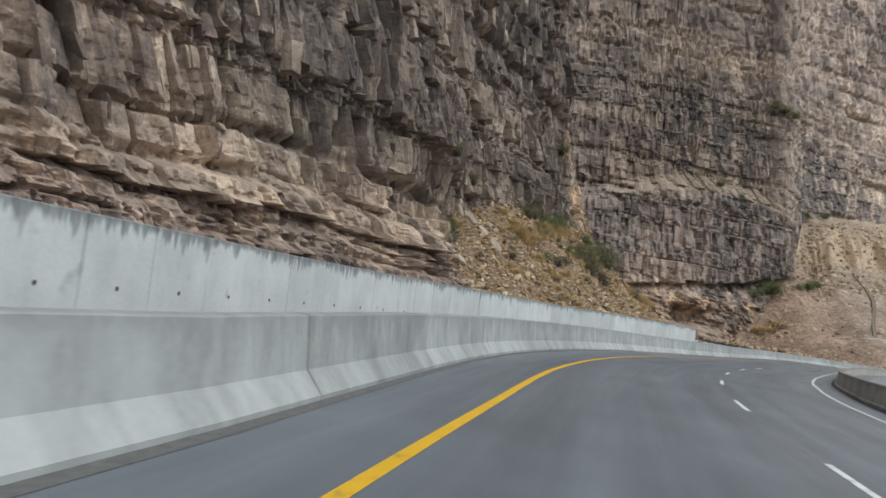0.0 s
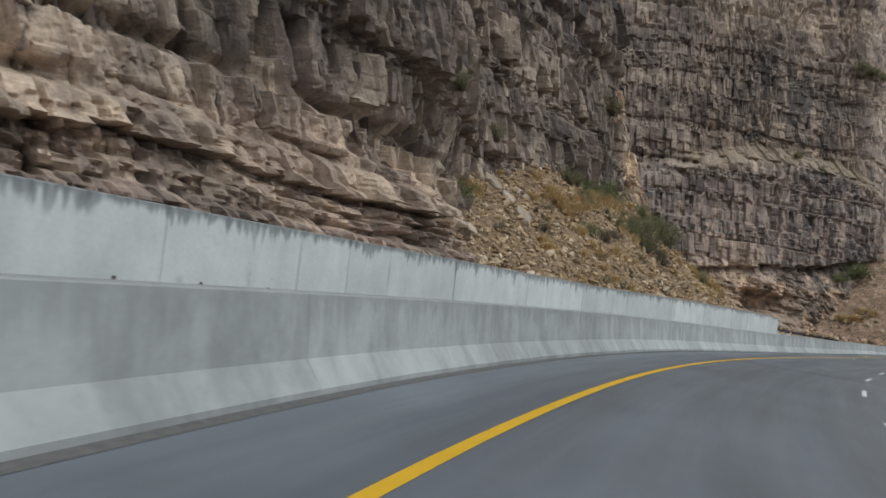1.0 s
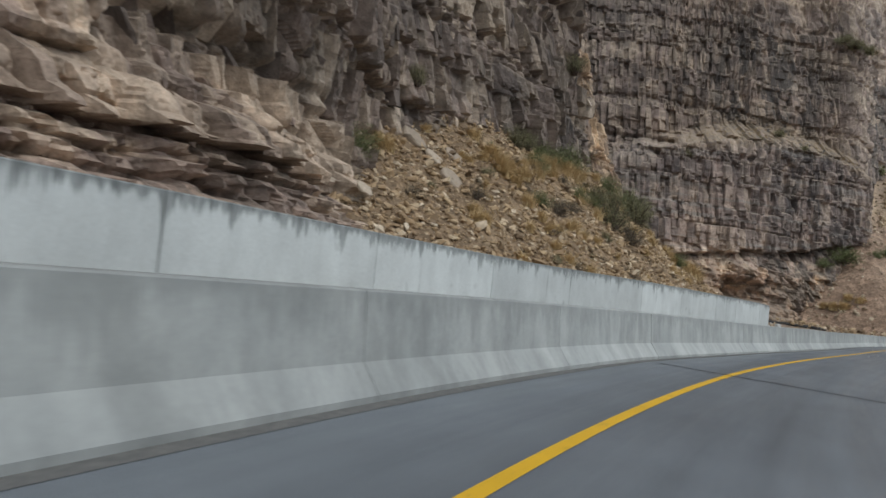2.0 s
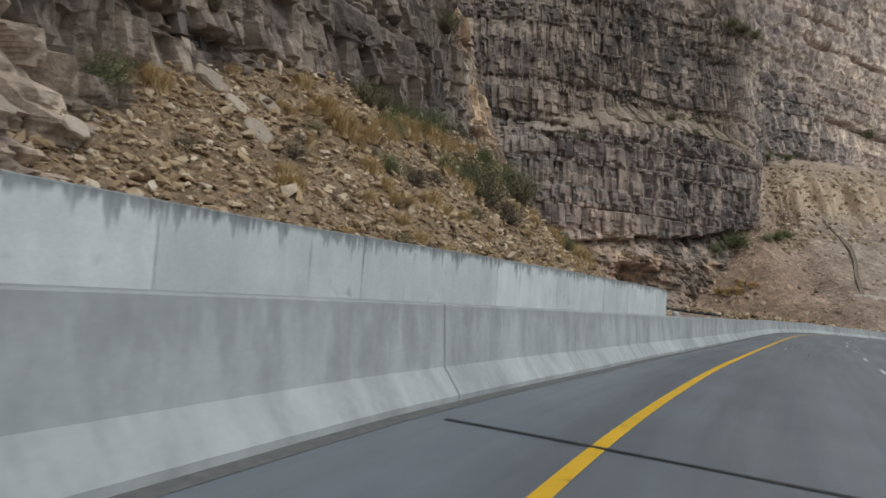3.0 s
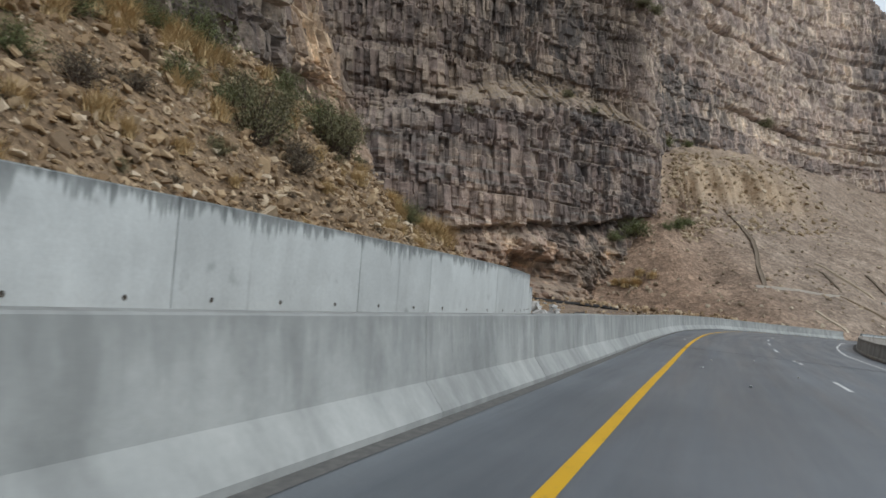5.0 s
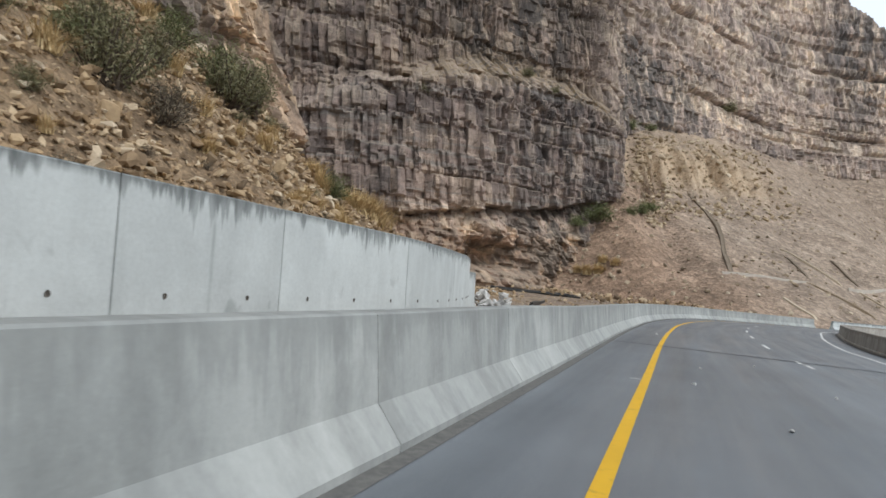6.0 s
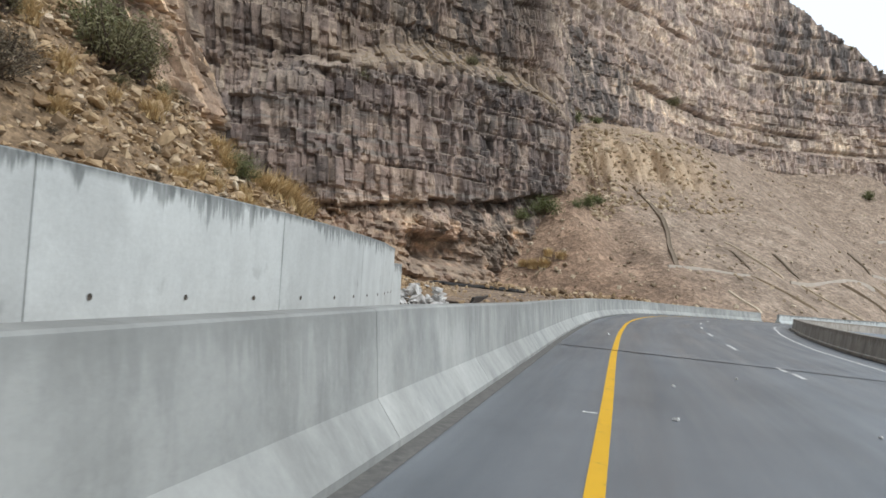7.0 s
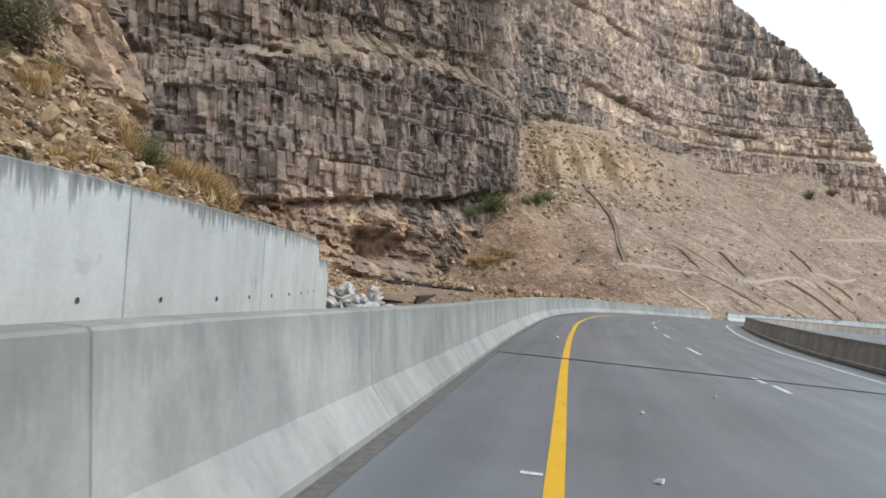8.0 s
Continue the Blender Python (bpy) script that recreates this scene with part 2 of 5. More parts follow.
def concrete_material(name, pale, dark, drip, drip_len, board, ties, drip_force):
    """Cast concrete. UV: metres along, metres below the top edge."""
    m, t, b = material(name, 0.8)
    uv = coords(t, "UV")
    u, below = split(t, uv)[0], split(t, uv)[1]
    col = mix(t, ramp(t, noise_tex(t, uv, 0.7, 6, 0.6), [(0.35, 0.0), (0.65, 1.0)]), pale, dark)
    pour = coords(t, "UV", (1.1, 0.12, 1))
    col = mix(t, 0.55, col, ramp(t, noise_tex(t, pour, 1.0, 4, 0.55), [(0.3, 0.86), (0.7, 1.08)]), "MULTIPLY")
    weather = ramp(t, noise_tex(t, coords(t, "UV", (0.9, 0.35, 1)), 1.6, 6, 0.65), [(0.38, 0.72), (0.55, 1.0), (0.7, 1.08)])
    col = mix(t, 0.25 if ties else 0.8, col, weather, "MULTIPLY")
    col = mix(t, 0.35, col, ramp(t, noise_tex(t, uv, 14, 8, 0.7), [(0.3, 0.75), (0.7, 1.15)]), "MULTIPLY")
    # runs of dirt from the top edge, in clumps and of uneven length
    clump = ramp(t, noise_tex(t, coords(t, "UV", (0.4, 0.02, 1)), 1.0, 3, 0.6), [(0.42, 0.08), (0.6, 1.0)])
    teeth = noise_tex(t, coords(t, "UV", (5.2, 0.06, 1)), 1.0, 3, 0.7)
    long_runs = ramp(t, noise_tex(t, coords(t, "UV", (1.7, 0.03, 1)), 1.0, 2, 0.5), [(0.55, 0.0), (0.66, 1.0)])
    reach = maths(t, "MULTIPLY", ramp(t, teeth, [(0.44, 0.0), (0.5, 0.35), (0.68, 1.0)]), maths(t, "MULTIPLY", clump, drip_len))
    reach = maths(t, "ADD", maths(t, "ADD", reach, 0.12), maths(t, "MULTIPLY", maths(t, "MULTIPLY", long_runs, teeth), drip_len))
    over = maths(t, "SUBTRACT", reach, below)
    here = maths(t, "MINIMUM", maths(t, "MAXIMUM", maths(t, "MULTIPLY", over, 9.0), 0.0), 1.0)
    fade = ramp(t, maths(t, "DIVIDE", below, drip_len), [(0.0, 1.0), (0.35, 0.72), (1.0, 0.3)])
    soft = maths(t, "MULTIPLY", maths(t, "MULTIPLY", here, fade), ramp(t, noise_tex(t, coords(t, "UV", (4, 0.7, 1)), 1.2, 5, 0.65), [(0.3, 0.45), (0.6, 1.0)]))
    col = mix(t, maths(t, "MULTIPLY", soft, drip_force), col, drip)
    if ties:
        # faded runs below the form seams, and blurred patches round old tie holes
        across = maths(t, "ABSOLUTE", maths(t, "SUBTRACT", maths(t, "FRACT", maths(t, "ADD", maths(t, "DIVIDE", u, 1.8), 0.5)), 0.5))
        faded = ramp(t, maths(t, "DIVIDE", below, 2.0), [(0.0, 0.95), (0.3, 0.75), (0.75, 0.35)])
        seam = maths(t, "MULTIPLY", ramp(t, across, [(0.0, 0.6), (0.012, 0.45), (0.03, 0.0)]), ramp(t, noise_tex(t, coords(t, "UV", (0.6, 0.25, 1)), 1.0, 4, 0.6), [(0.5, 0.0), (0.6, 1.0)]))
        col = mix(t, maths(t, "MULTIPLY", seam, faded), col, drip)
        spots = ramp(t, noise_tex(t, coords(t, "UV", (1, 0.8, 1)), 1.7, 3, 0.5), [(0.64, 0.0), (0.74, 0.36)])
        col = mix(t, spots, col, drip)
    info = t.nodes.new("ShaderNodeObjectInfo")
    col = mix(t, 1.0, col, ramp(t, info.outputs["Random"], [(0.0, 0.88), (1.0, 1.06)]), "MULTIPLY")
    t.links.new(col, b.inputs["Base Color"])
    rel = maths(t, "ADD", noise_tex(t, uv, 22, 8, 0.65), maths(t, "MULTIPLY", noise_tex(t, coords(t, "UV", (0.3, board, 1)), 3, 3, 0.5), 1.2))
    bump(t, b, rel, 0.25, 0.012)
    return m


M_WALL = concrete_material("wall_concrete", (0.635, 0.67, 0.665), (0.545, 0.575, 0.572), (0.13, 0.142, 0.142), 0.6, 2.0, True, 1.0)
M_BARRIER = concrete_material("barrier_concrete", (0.45, 0.462, 0.446), (0.335, 0.348, 0.34), (0.19, 0.198, 0.192), 0.9, 1.0, False, 0.4)


M_INNER = concrete_material("inner_concrete", (0.46, 0.43, 0.39), (0.35, 0.325, 0.29), (0.15, 0.125, 0.1), 0.45, 1.0, False, 0.7)


def asphalt_material():
    m, t, b = material("asphalt", 0.55)
    b.inputs["Specular IOR Level"].default_value = 0.5
    v = coords(t, "UV")
    along = coords(t, "UV", (0.06, 1.2, 1))
    col = ramp(t, noise_tex(t, along, 1.0, 5, 0.55), [(0.3, (0.119, 0.133, 0.15)), (0.7, (0.174, 0.192, 0.213))])
    col = mix(t, 0.6, col, ramp(t, noise_tex(t, v, 0.35, 6, 0.65), [(0.3, 0.7), (0.7, 1.22)]), "MULTIPLY")
    grit = noise_tex(t, v, 90, 4, 0.8)
    col = mix(t, 0.5, col, ramp(t, grit, [(0.35, 0.6), (0.7, 1.5)]), "MULTIPLY")
    t.links.new(col, b.inputs["Base Color"])
    t.links.new(ramp(t, noise_tex(t, along, 1.3, 4, 0.6), [(0.3, 0.33), (0.7, 0.52)]), b.inputs["Roughness"])
    bump(t, b, grit, 0.35, 0.006)
    return m


def paint_material(name, colour, worn, amount):
    m, t, b = material(name, 0.6)
    v = coords(t)
    col = mix(t, ramp(t, noise_tex(t, v, 5, 8, 0.75), [(0.62 - amount, 0.0), (0.72, 1.0)]), colour, worn)
    col = mix(t, 0.4, col, ramp(t, noise_tex(t, v, 0.9, 5, 0.6), [(0.3, 0.8), (0.7, 1.1)]), "MULTIPLY")
    t.links.new(col, b.inputs["Base Color"])
    bump(t, b, noise_tex(t, v, 80, 4, 0.7), 0.2, 0.005)
    return m


def plain_material(name, a, b_, scale, rough=0.8):
    m, t, b = material(name, rough)
    v = coords(t)
    t.links.new(ramp(t, noise_tex(t, v, scale, 7, 0.65), [(0.3, a), (0.7, b_)]), b.inputs["Base Color"])
    bump(t, b, noise_tex(t, v, scale * 4, 6, 0.6), 0.3, 0.01)
    return m


def leaf_material(name, a, b_, c):
    m, t, b = material(name, 0.75)
    geo = t.nodes.new("ShaderNodeNewGeometry")
    col = ramp(t, geo.outputs["Random Per Island"], [(0.0, a), (0.55, b_), (1.0, c)])
    t.links.new(col, b.inputs["Base Color"])
    return m


M_ASPHALT = asphalt_material()
M_YELLOW = paint_material("yellow_paint", (0.72, 0.42, 0.02), (0.2, 0.15, 0.06), 0.05)
M_WHITE = paint_material("white_paint", (0.72, 0.73, 0.72), (0.16, 0.16, 0.16), 0.12)
# black of the tar joints, also of the painted gutter shadow
M_TAR_SHADOW = plain_material("tar_and_gutter_shadow", (0.012, 0.012, 0.013), (0.03, 0.03, 0.032), 3, 0.5)
M_GRIT = plain_material("gutter_grit", (0.09, 0.09, 0.088), (0.165, 0.16, 0.15), 9, 0.95)
M_GREEN = leaf_material("shrub_leaves", (0.09, 0.108, 0.042), (0.145, 0.168, 0.068), (0.205, 0.215, 0.105))
M_OLIVE = leaf_material("olive_leaves", (0.13, 0.128, 0.066), (0.185, 0.178, 0.094), (0.24, 0.222, 0.13))
M_DRYBUSH = leaf_material("dry_twigs", (0.1, 0.084, 0.058), (0.16, 0.134, 0.094), (0.23, 0.195, 0.14))
M_STRAW = leaf_material("dry_grass", (0.42, 0.3, 0.15), (0.57, 0.42, 0.22), (0.68, 0.54, 0.32))
M_TWIG = plain_material("bark", (0.06, 0.045, 0.035), (0.12, 0.09, 0.07), 12, 0.9)
M_WHITEROCK = plain_material("broken_concrete", (0.36, 0.355, 0.345), (0.74, 0.735, 0.72), 2.2, 0.85)
M_PIPE = plain_material("black_plastic", (0.015, 0.015, 0.017), (0.04, 0.038, 0.036), 5, 0.5)
M_CHANNEL = plain_material("channel_concrete", (0.42, 0.38, 0.33), (0.55, 0.5, 0.44), 0.6, 0.9)
M_DITCH = plain_material("ditch_lining", (0.16, 0.128, 0.096), (0.24, 0.192, 0.145), 0.8, 0.95)
# shade inside the tie holes is put into this dark stain colour
M_HOLE = plain_material("hole_shade_stain", (0.05, 0.045, 0.04), (0.14, 0.12, 0.1), 20, 0.9)


# ---- building helpers ----

def mesh_object(name, verts, faces, mat, uvs=None, smooth=False, tone=None):
    me = bpy.data.meshes.new(name)
    me.from_pydata([tuple(map(float, v)) for v in verts], [], [tuple(map(int, f)) for f in faces])
    if uvs is not None:
        lay = me.uv_layers.new(name="UVMap")
        idx = np.empty(len(me.loops), dtype=np.int32)
        me.loops.foreach_get("vertex_index", idx)
        lay.data.foreach_set("uv", np.asarray(uvs, dtype=np.float32)[idx].ravel())
    if tone is not None:
        me.attributes.new("tone", "FLOAT", "POINT").data.foreach_set("value", np.asarray(tone, dtype=np.float32).ravel())
    me.materials.append(mat)
    if smooth:
        me.polygons.foreach_set("use_smooth", [True] * len(me.polygons))
    me.update()
    return new(name, me)


def grid_faces(nu, nv):
    a = (np.arange(nu - 1)[:, None] * nv + np.arange(nv - 1)[None]).ravel()
    return np.stack([a, a + nv, a + nv + 1, a + 1], 1)


def under(ob, parent):
    ob.parent = parent
    return ob


def spline(points, step):
    """A smooth line through plan points, as places and headings at even steps."""
    p = np.array(points, float)
    p = np.vstack([2 * p[0] - p[1], p, 2 * p[-1] - p[-2]])
    out = []
    for i in range(1, len(p) - 2):
        a, b, c, d = p[i - 1 : i + 3]
        k = np.linspace(0, 1, 40, endpoint=False)[:, None]
        out.append(0.5 * (2 * b + (c - a) * k + (2 * a - 5 * b + 4 * c - d) * k**2 + (3 * b - a - 3 * c + d) * k**3))
    line = np.vstack(out + [p[-2:-1]])
    arc = np.r_[0, np.cumsum(np.linalg.norm(np.diff(line, axis=0), axis=1))]
    s = np.arange(0, arc[-1], step)
    return s, np.stack([np.interp(s, arc, line[:, 0]), np.interp(s, arc, line[:, 1])], 1)


def hash01(*ints):
    h = np.zeros(np.broadcast(*ints).shape, dtype=np.uint64)
    for n, k in enumerate(ints):
        h = (h ^ (np.asarray(k).astype(np.int64).astype(np.uint64) + np.uint64(0x9E3779B9 + 7919 * n))) * np.uint64(0xFF51AFD7ED558CCD)
        h ^= h >> np.uint64(33)
    h = h * np.uint64(0xC4CEB9FE1A85EC53)
    h ^= h >> np.uint64(29)
    return (h >> np.uint64(11)).astype(float) / float(1 << 53)


def vnoise(x, y, seed=0):
    xi, yi = np.floor(x).astype(np.int64), np.floor(y).astype(np.int64)
    fx, fy = x - xi, y - yi
    fx, fy = fx * fx * (3 - 2 * fx), fy * fy * (3 - 2 * fy)
    a, b = hash01(xi, yi, seed + 0 * xi), hash01(xi + 1, yi, seed + 0 * xi)
    c, d = hash01(xi, yi + 1, seed + 0 * xi), hash01(xi + 1, yi + 1, seed + 0 * xi)
    return (a * (1 - fx) + b * fx) * (1 - fy) + (c * (1 - fx) + d * fx) * fy


def fbm(x, y, octaves=4, seed=0):
    out, amp, tot = 0.0, 1.0, 0.0
    for o in range(octaves):
        out = out + amp * vnoise(x * 2**o + 17.3 * o, y * 2**o - 9.1 * o, seed + o)
        tot += amp
        amp *= 0.5
    return out / tot


def facets(u, z, w, h, depth, seed, slant=0.35, jitter_z=0.16, ledge=0.7):
    """Fractured rock: irregular cells, each a tilted plane of its own depth, with sharp steps and cracks between."""
    best = np.full(u.shape, 1e9)
    second = np.full(u.shape, 1e9)
    out = np.zeros(u.shape)
    j0 = np.floor(z / h).astype(np.int64)
    for dj in (-1, 0, 1):
        j = j0 + dj
        shift = hash01(j, j * 0 + seed) * w
        i0 = np.floor((u + shift) / w).astype(np.int64)
        for di in (-1, 0, 1):
            i = i0 + di
            cu = (i + 0.5 + 0.9 * (hash01(i, j, j * 0 + seed + 1) - 0.5)) * w - shift
            cz = (j + 0.5 + 2 * jitter_z * (hash01(i, j, j * 0 + seed + 2) - 0.5)) * h
            du, dz = (u - cu) / w, (z - cz) / h
            dist = np.maximum(np.abs(du + 0.25 * dz * (hash01(i, j, j * 0 + seed + 6) - 0.5)), np.abs(dz)) + 0.25 * np.hypot(du, dz)
            dep = hash01(i, j, j * 0 + seed + 3) - 0.5 + ledge * (hash01(j, j * 0 + seed + 9) - 0.5) + slant * (2 * du * (hash01(i, j, j * 0 + seed + 4) - 0.5) + 2 * dz * (hash01(i, j, j * 0 + seed + 5) - 0.5))
            new_best = dist < best
            second = np.where(new_best, best, np.minimum(second, dist))
            out = np.where(new_best, dep, out)
            best = np.where(new_best, dist, best)
    crack = np.clip(1 - (second - best) / 0.12, 0, 1)
    return depth * (out - 0.3 * crack)


def bed_table(low, high, seed, packs):
    """Heights of bed boundaries: thick beds with packs of thin ones between them. packs: (thin, thick) thickness ranges."""
    r = np.random.default_rng(seed)
    z, out = low, [low]
    while z < high:
        for _ in range(int(r.integers(1, 4))):
            z += r.uniform(*packs[0])
            out.append(z)
        for _ in range(int(r.integers(1, 3))):
            z += r.uniform(*packs[1])
            out.append(z)
    return np.array(out)


def bedded(u, v, z, beds, seed, ledge, rib, narrow, wide, crevice, sill, lean, chipped):
    """Beds of rock, each stepped in or out and jointed into upright leaning slabs of its own width; thin beds weather back.
    Gives the depth, and a tone of its own for each slab."""
    k = np.clip(np.searchsorted(beds, v) - 1, 0, len(beds) - 2)
    h = beds[k + 1] - beds[k]
    q = v - beds[k]
    sd = 0 * k + seed
    run = np.floor(u / (9 * wide) + 5 * hash01(k, sd + 11)).astype(np.int64)  # stretches of massive and of close-jointed rock
    w = np.clip(h * (0.2 + 0.9 * hash01(k, run, sd) ** 2), narrow, wide)
    thin = np.clip(1 - (h - narrow) / (1.2 * wide), 0, 1)
    out = ledge * (hash01(k, sd + 1) - 0.5) + 0.7 * ledge * (fbm(u / (9 * wide), v * 0 + 3.7 * k, 2, seed + 1) - 0.5) - 0.35 * ledge * thin
    lean = u + lean * z
    i0 = np.floor(lean / w).astype(np.int64)
    best, second, dep, tone = np.full(u.shape, 1e9), np.full(u.shape, 1e9), np.zeros(u.shape), np.zeros(u.shape)
    for di in (-1, 0, 1):
        i = i0 + di
        c = (i + 0.5 + 0.85 * (hash01(i, k, sd + 3) - 0.5)) * w
        dist = np.abs(lean - c)
        d = rib * np.sqrt(w * wide) * (hash01(i, k, sd + 4) - 0.5) + (lean - c) * 1.5 * (hash01(i, k, sd + 5) - 0.5) + (q - h / 2) * 0.4 * (hash01(i, k, sd + 6) - 0.6)
        head, foot = hash01(i, k, sd + 7), hash01(i, k, sd + 8)
        d = d - 0.55 * chipped * w * (head > 0.72) * (q > h * (0.35 + 0.6 * hash01(i, k, sd + 9)))  # a broken-off head
        d = d - 0.6 * chipped * w * (foot > 0.66) * (q < h * (0.1 + 0.45 * hash01(i, k, sd + 10)))  # a broken-off foot that leaves a roof
        near_now = dist < best
        second = np.where(near_now, best, np.minimum(second, dist))
        dep = np.where(near_now, d, dep)
        tone = np.where(near_now, hash01(i, k, sd + 13), tone)
        best = np.where(near_now, dist, best)
    gap = np.clip(1 - (second - best) / (0.12 + 0.08 * w), 0, 1) * (0.3 + 0.7 * hash01(i0, k, sd + 14))
    low_gap = np.clip(1.6 - q / (0.14 + 0.06 * h), 0, 1) * (hash01(k, sd + 9) > 0.4) * np.clip(5 * (fbm(u / (6 * wide), v * 0 + k, 2, seed) - 0.36), 0, 1)
    tone = 0.45 * tone + 0.3 * hash01(k, sd + 12) + 0.25 * fbm(u / (3 * wide), v / wide, 2, seed + 4)
    return out + dep - crevice * gap - sill * low_gap, tone


# ---- the road's line: the yellow edge line, in plan ----
ROAD_S, ROAD_P = spline([(-13.4, -67.9), (-9.7, -42.9), (-5.8, -21.1), (-3.8, -10.5), (-1.7, -0.1), (0.7, 10.1), (3.3, 20.1), (6.8, 30.0), (11.2, 39.6), (16.4, 49.1),
                         (22.0, 58.5), (27.6, 67.7), (33.1, 76.7), (38.8, 85.7), (44.7, 94.5), (51.7, 103.7), (60.4, 113.1), (71.2, 122.2), (83.3, 128.0),
                         (96.4, 129.0), (110.2, 124.9), (121.8, 115.7), (129.8, 102.0), (134.4, 82.9)], 0.25)
ROAD_T = np.gradient(ROAD_P, axis=0)
ROAD_T /= np.linalg.norm(ROAD_T, axis=1, keepdims=True)
ROAD_N = np.stack([-ROAD_T[:, 1], ROAD_T[:, 0]], 1)  # to the left, away from the lane
S_END = ROAD_S[-1]


def road_z(s):
    return np.interp(s, [0, 150, 172, 195, 215, 240, 300], [0, 0, 0.12, 0.2, 0.1, 0.0, 0.6])


def at(s, off):
    """Plan place at s metres along the yellow line and off metres to its left."""
    s, off = np.broadcast_arrays(np.asarray(s, float), np.asarray(off, float))
    x, y = np.interp(s, ROAD_S, ROAD_P[:, 0]), np.interp(s, ROAD_S, ROAD_P[:, 1])
    nx, ny = np.interp(s, ROAD_S, ROAD_N[:, 0]), np.interp(s, ROAD_S, ROAD_N[:, 1])
    return np.stack([x + nx * off, y + ny * off], -1)


def s_near(x, y):
    return float(ROAD_S[np.argmin(((ROAD_P - (x, y)) ** 2).sum(1))])


def sweep(name, s, profile, mat, lift=None, closed=True, caps=True, parent=None, top=None, smooth=False):
    """A cross-section (offset to the left, height) drawn along the road's line. UV: metres along, metres below top."""
    s, prof = np.asarray(s, float), np.array(profile, float)
    if prof.ndim == 2:
        prof = np.repeat(prof[None], len(s), 0)
    k = prof.shape[1]
    xy = at(s[:, None], prof[:, :, 0])
    z = prof[:, :, 1] + (road_z(s)[:, None] if lift is None else lift)
    verts = np.concatenate([xy, z[..., None]], -1).reshape(-1, 3)
    zt = z.max(1, keepdims=True)
    around = np.r_[0, np.cumsum(np.linalg.norm(np.diff(prof[0], axis=0), axis=1))]
    v = (zt - z) if top is None else np.repeat(around[None], len(s), 0)
    uvs = np.stack([np.repeat(s[:, None], k, 1), v], -1).reshape(-1, 2)
    faces = []
    for i in range(len(s) - 1):
        for j in range(k if closed else k - 1):
            jj = (j + 1) % k
            faces.append((i * k + j, (i + 1) * k + j, (i + 1) * k + jj, i * k + jj))
    if closed and caps:
        faces.append(tuple(range(k)))
        faces.append(tuple(range((len(s) - 1) * k + k - 1, (len(s) - 1) * k - 1, -1)))
    ob = mesh_object(name, verts, faces, mat, uvs, smooth)
    return under(ob, parent) if parent else ob

# ---- ground, road ----
gx = np.r_[np.linspace(-2500, -150, 14), np.linspace(-120, 330, 151), np.linspace(380, 2500, 14)]
gy = np.r_[np.linspace(-2500, -150, 14), np.linspace(-120, 420, 181), np.linspace(480, 3000, 14)]
GX, GY = np.meshgrid(gx, gy, indexing="ij")
GZ = -0.75 + 0.5 * (fbm(GX / 9, GY / 9, 4, 3) - 0.5) + 2.5 * (fbm(GX / 160, GY / 160, 2, 5) - 0.5) * np.clip((np.hypot(GX - 60, GY - 110) - 60) / 150, 0, 1)


def earth_rise(x, y):
    """The flat beyond the wall climbs gently to the foot of the far cliff."""
    return 1.6 * np.clip((y - 118) / 38, 0, 1) * np.clip((x - 15) / 20, 0, 1) * np.clip((95 - x) / 15, 0, 1)


GZ = GZ + earth_rise(GX, GY)
tagged(mesh_object("ground", np.stack([GX, GY, GZ], -1).reshape(-1, 3), grid_faces(len(gx), len(gy)), M_GROUND, smooth=True),
       "bare brown earth valley floor with scattered gravel", "ground", kind="structure")

def foot_off(s):
    return np.interp(s, [75, 84, 92, 112, 120, 135, 165, 190], [1.35, 1.62, 1.78, 1.78, 1.52, 1.4, 1.5, 1.65])


def inner_shift(s):
    """The carriageway widens towards the bend's crown."""
    return np.interp(s, [0, 105, 145, 164, 184, 240], [-1.1, -1.1, -0.15, 0.0, -1.1, -1.1])


def inner_strip(a, b, z):
    return np.stack([np.stack([a + inner_shift(S_ALL), z + 0 * S_ALL], 1), np.stack([b + inner_shift(S_ALL), z + 0 * S_ALL], 1)], 1)


S_ALL = np.arange(6, S_END - 1, 1.0)
tagged(sweep("road", S_ALL, [(2.1, -0.9), (2.1, 0.0), (-3.0, 0.0), (-6.0, 0.0), (-10.1, 0.0), (-11.8, -1.2)], M_ASPHALT, top="around"),
       "dark grey asphalt mountain road curving to a bend", "road", kind="structure")
tagged(sweep("shoulder_fill", S_ALL, [(9.0, -1.0), (9.0, -0.15), (2.104, -0.1), (2.104, -1.0)], M_GROUND),
       "narrow earth strip between the barrier and the retaining wall", "ground", kind="structure")
tagged(sweep("edge_line", S_ALL, [(-0.04, 0.004), (-0.185, 0.004)], M_YELLOW, closed=False), "solid yellow painted road edge line", "road marking", kind="structure")
tagged(sweep("edge_line_far_side", S_ALL, inner_strip(-6.96, -7.07, 0.004), M_WHITE, closed=False), "solid white painted road edge line", "road marking", kind="structure")
tagged(sweep("gutter_grit", S_ALL, np.stack([np.stack([foot_off(S_ALL) + 0.02, 0 * S_ALL + 0.012], 1), np.stack([foot_off(S_ALL) - 0.16, 0 * S_ALL + 0.004], 1)], 1), M_GRIT, closed=False), "strip of grit and dust along the barrier foot", "grit", kind="stuff")

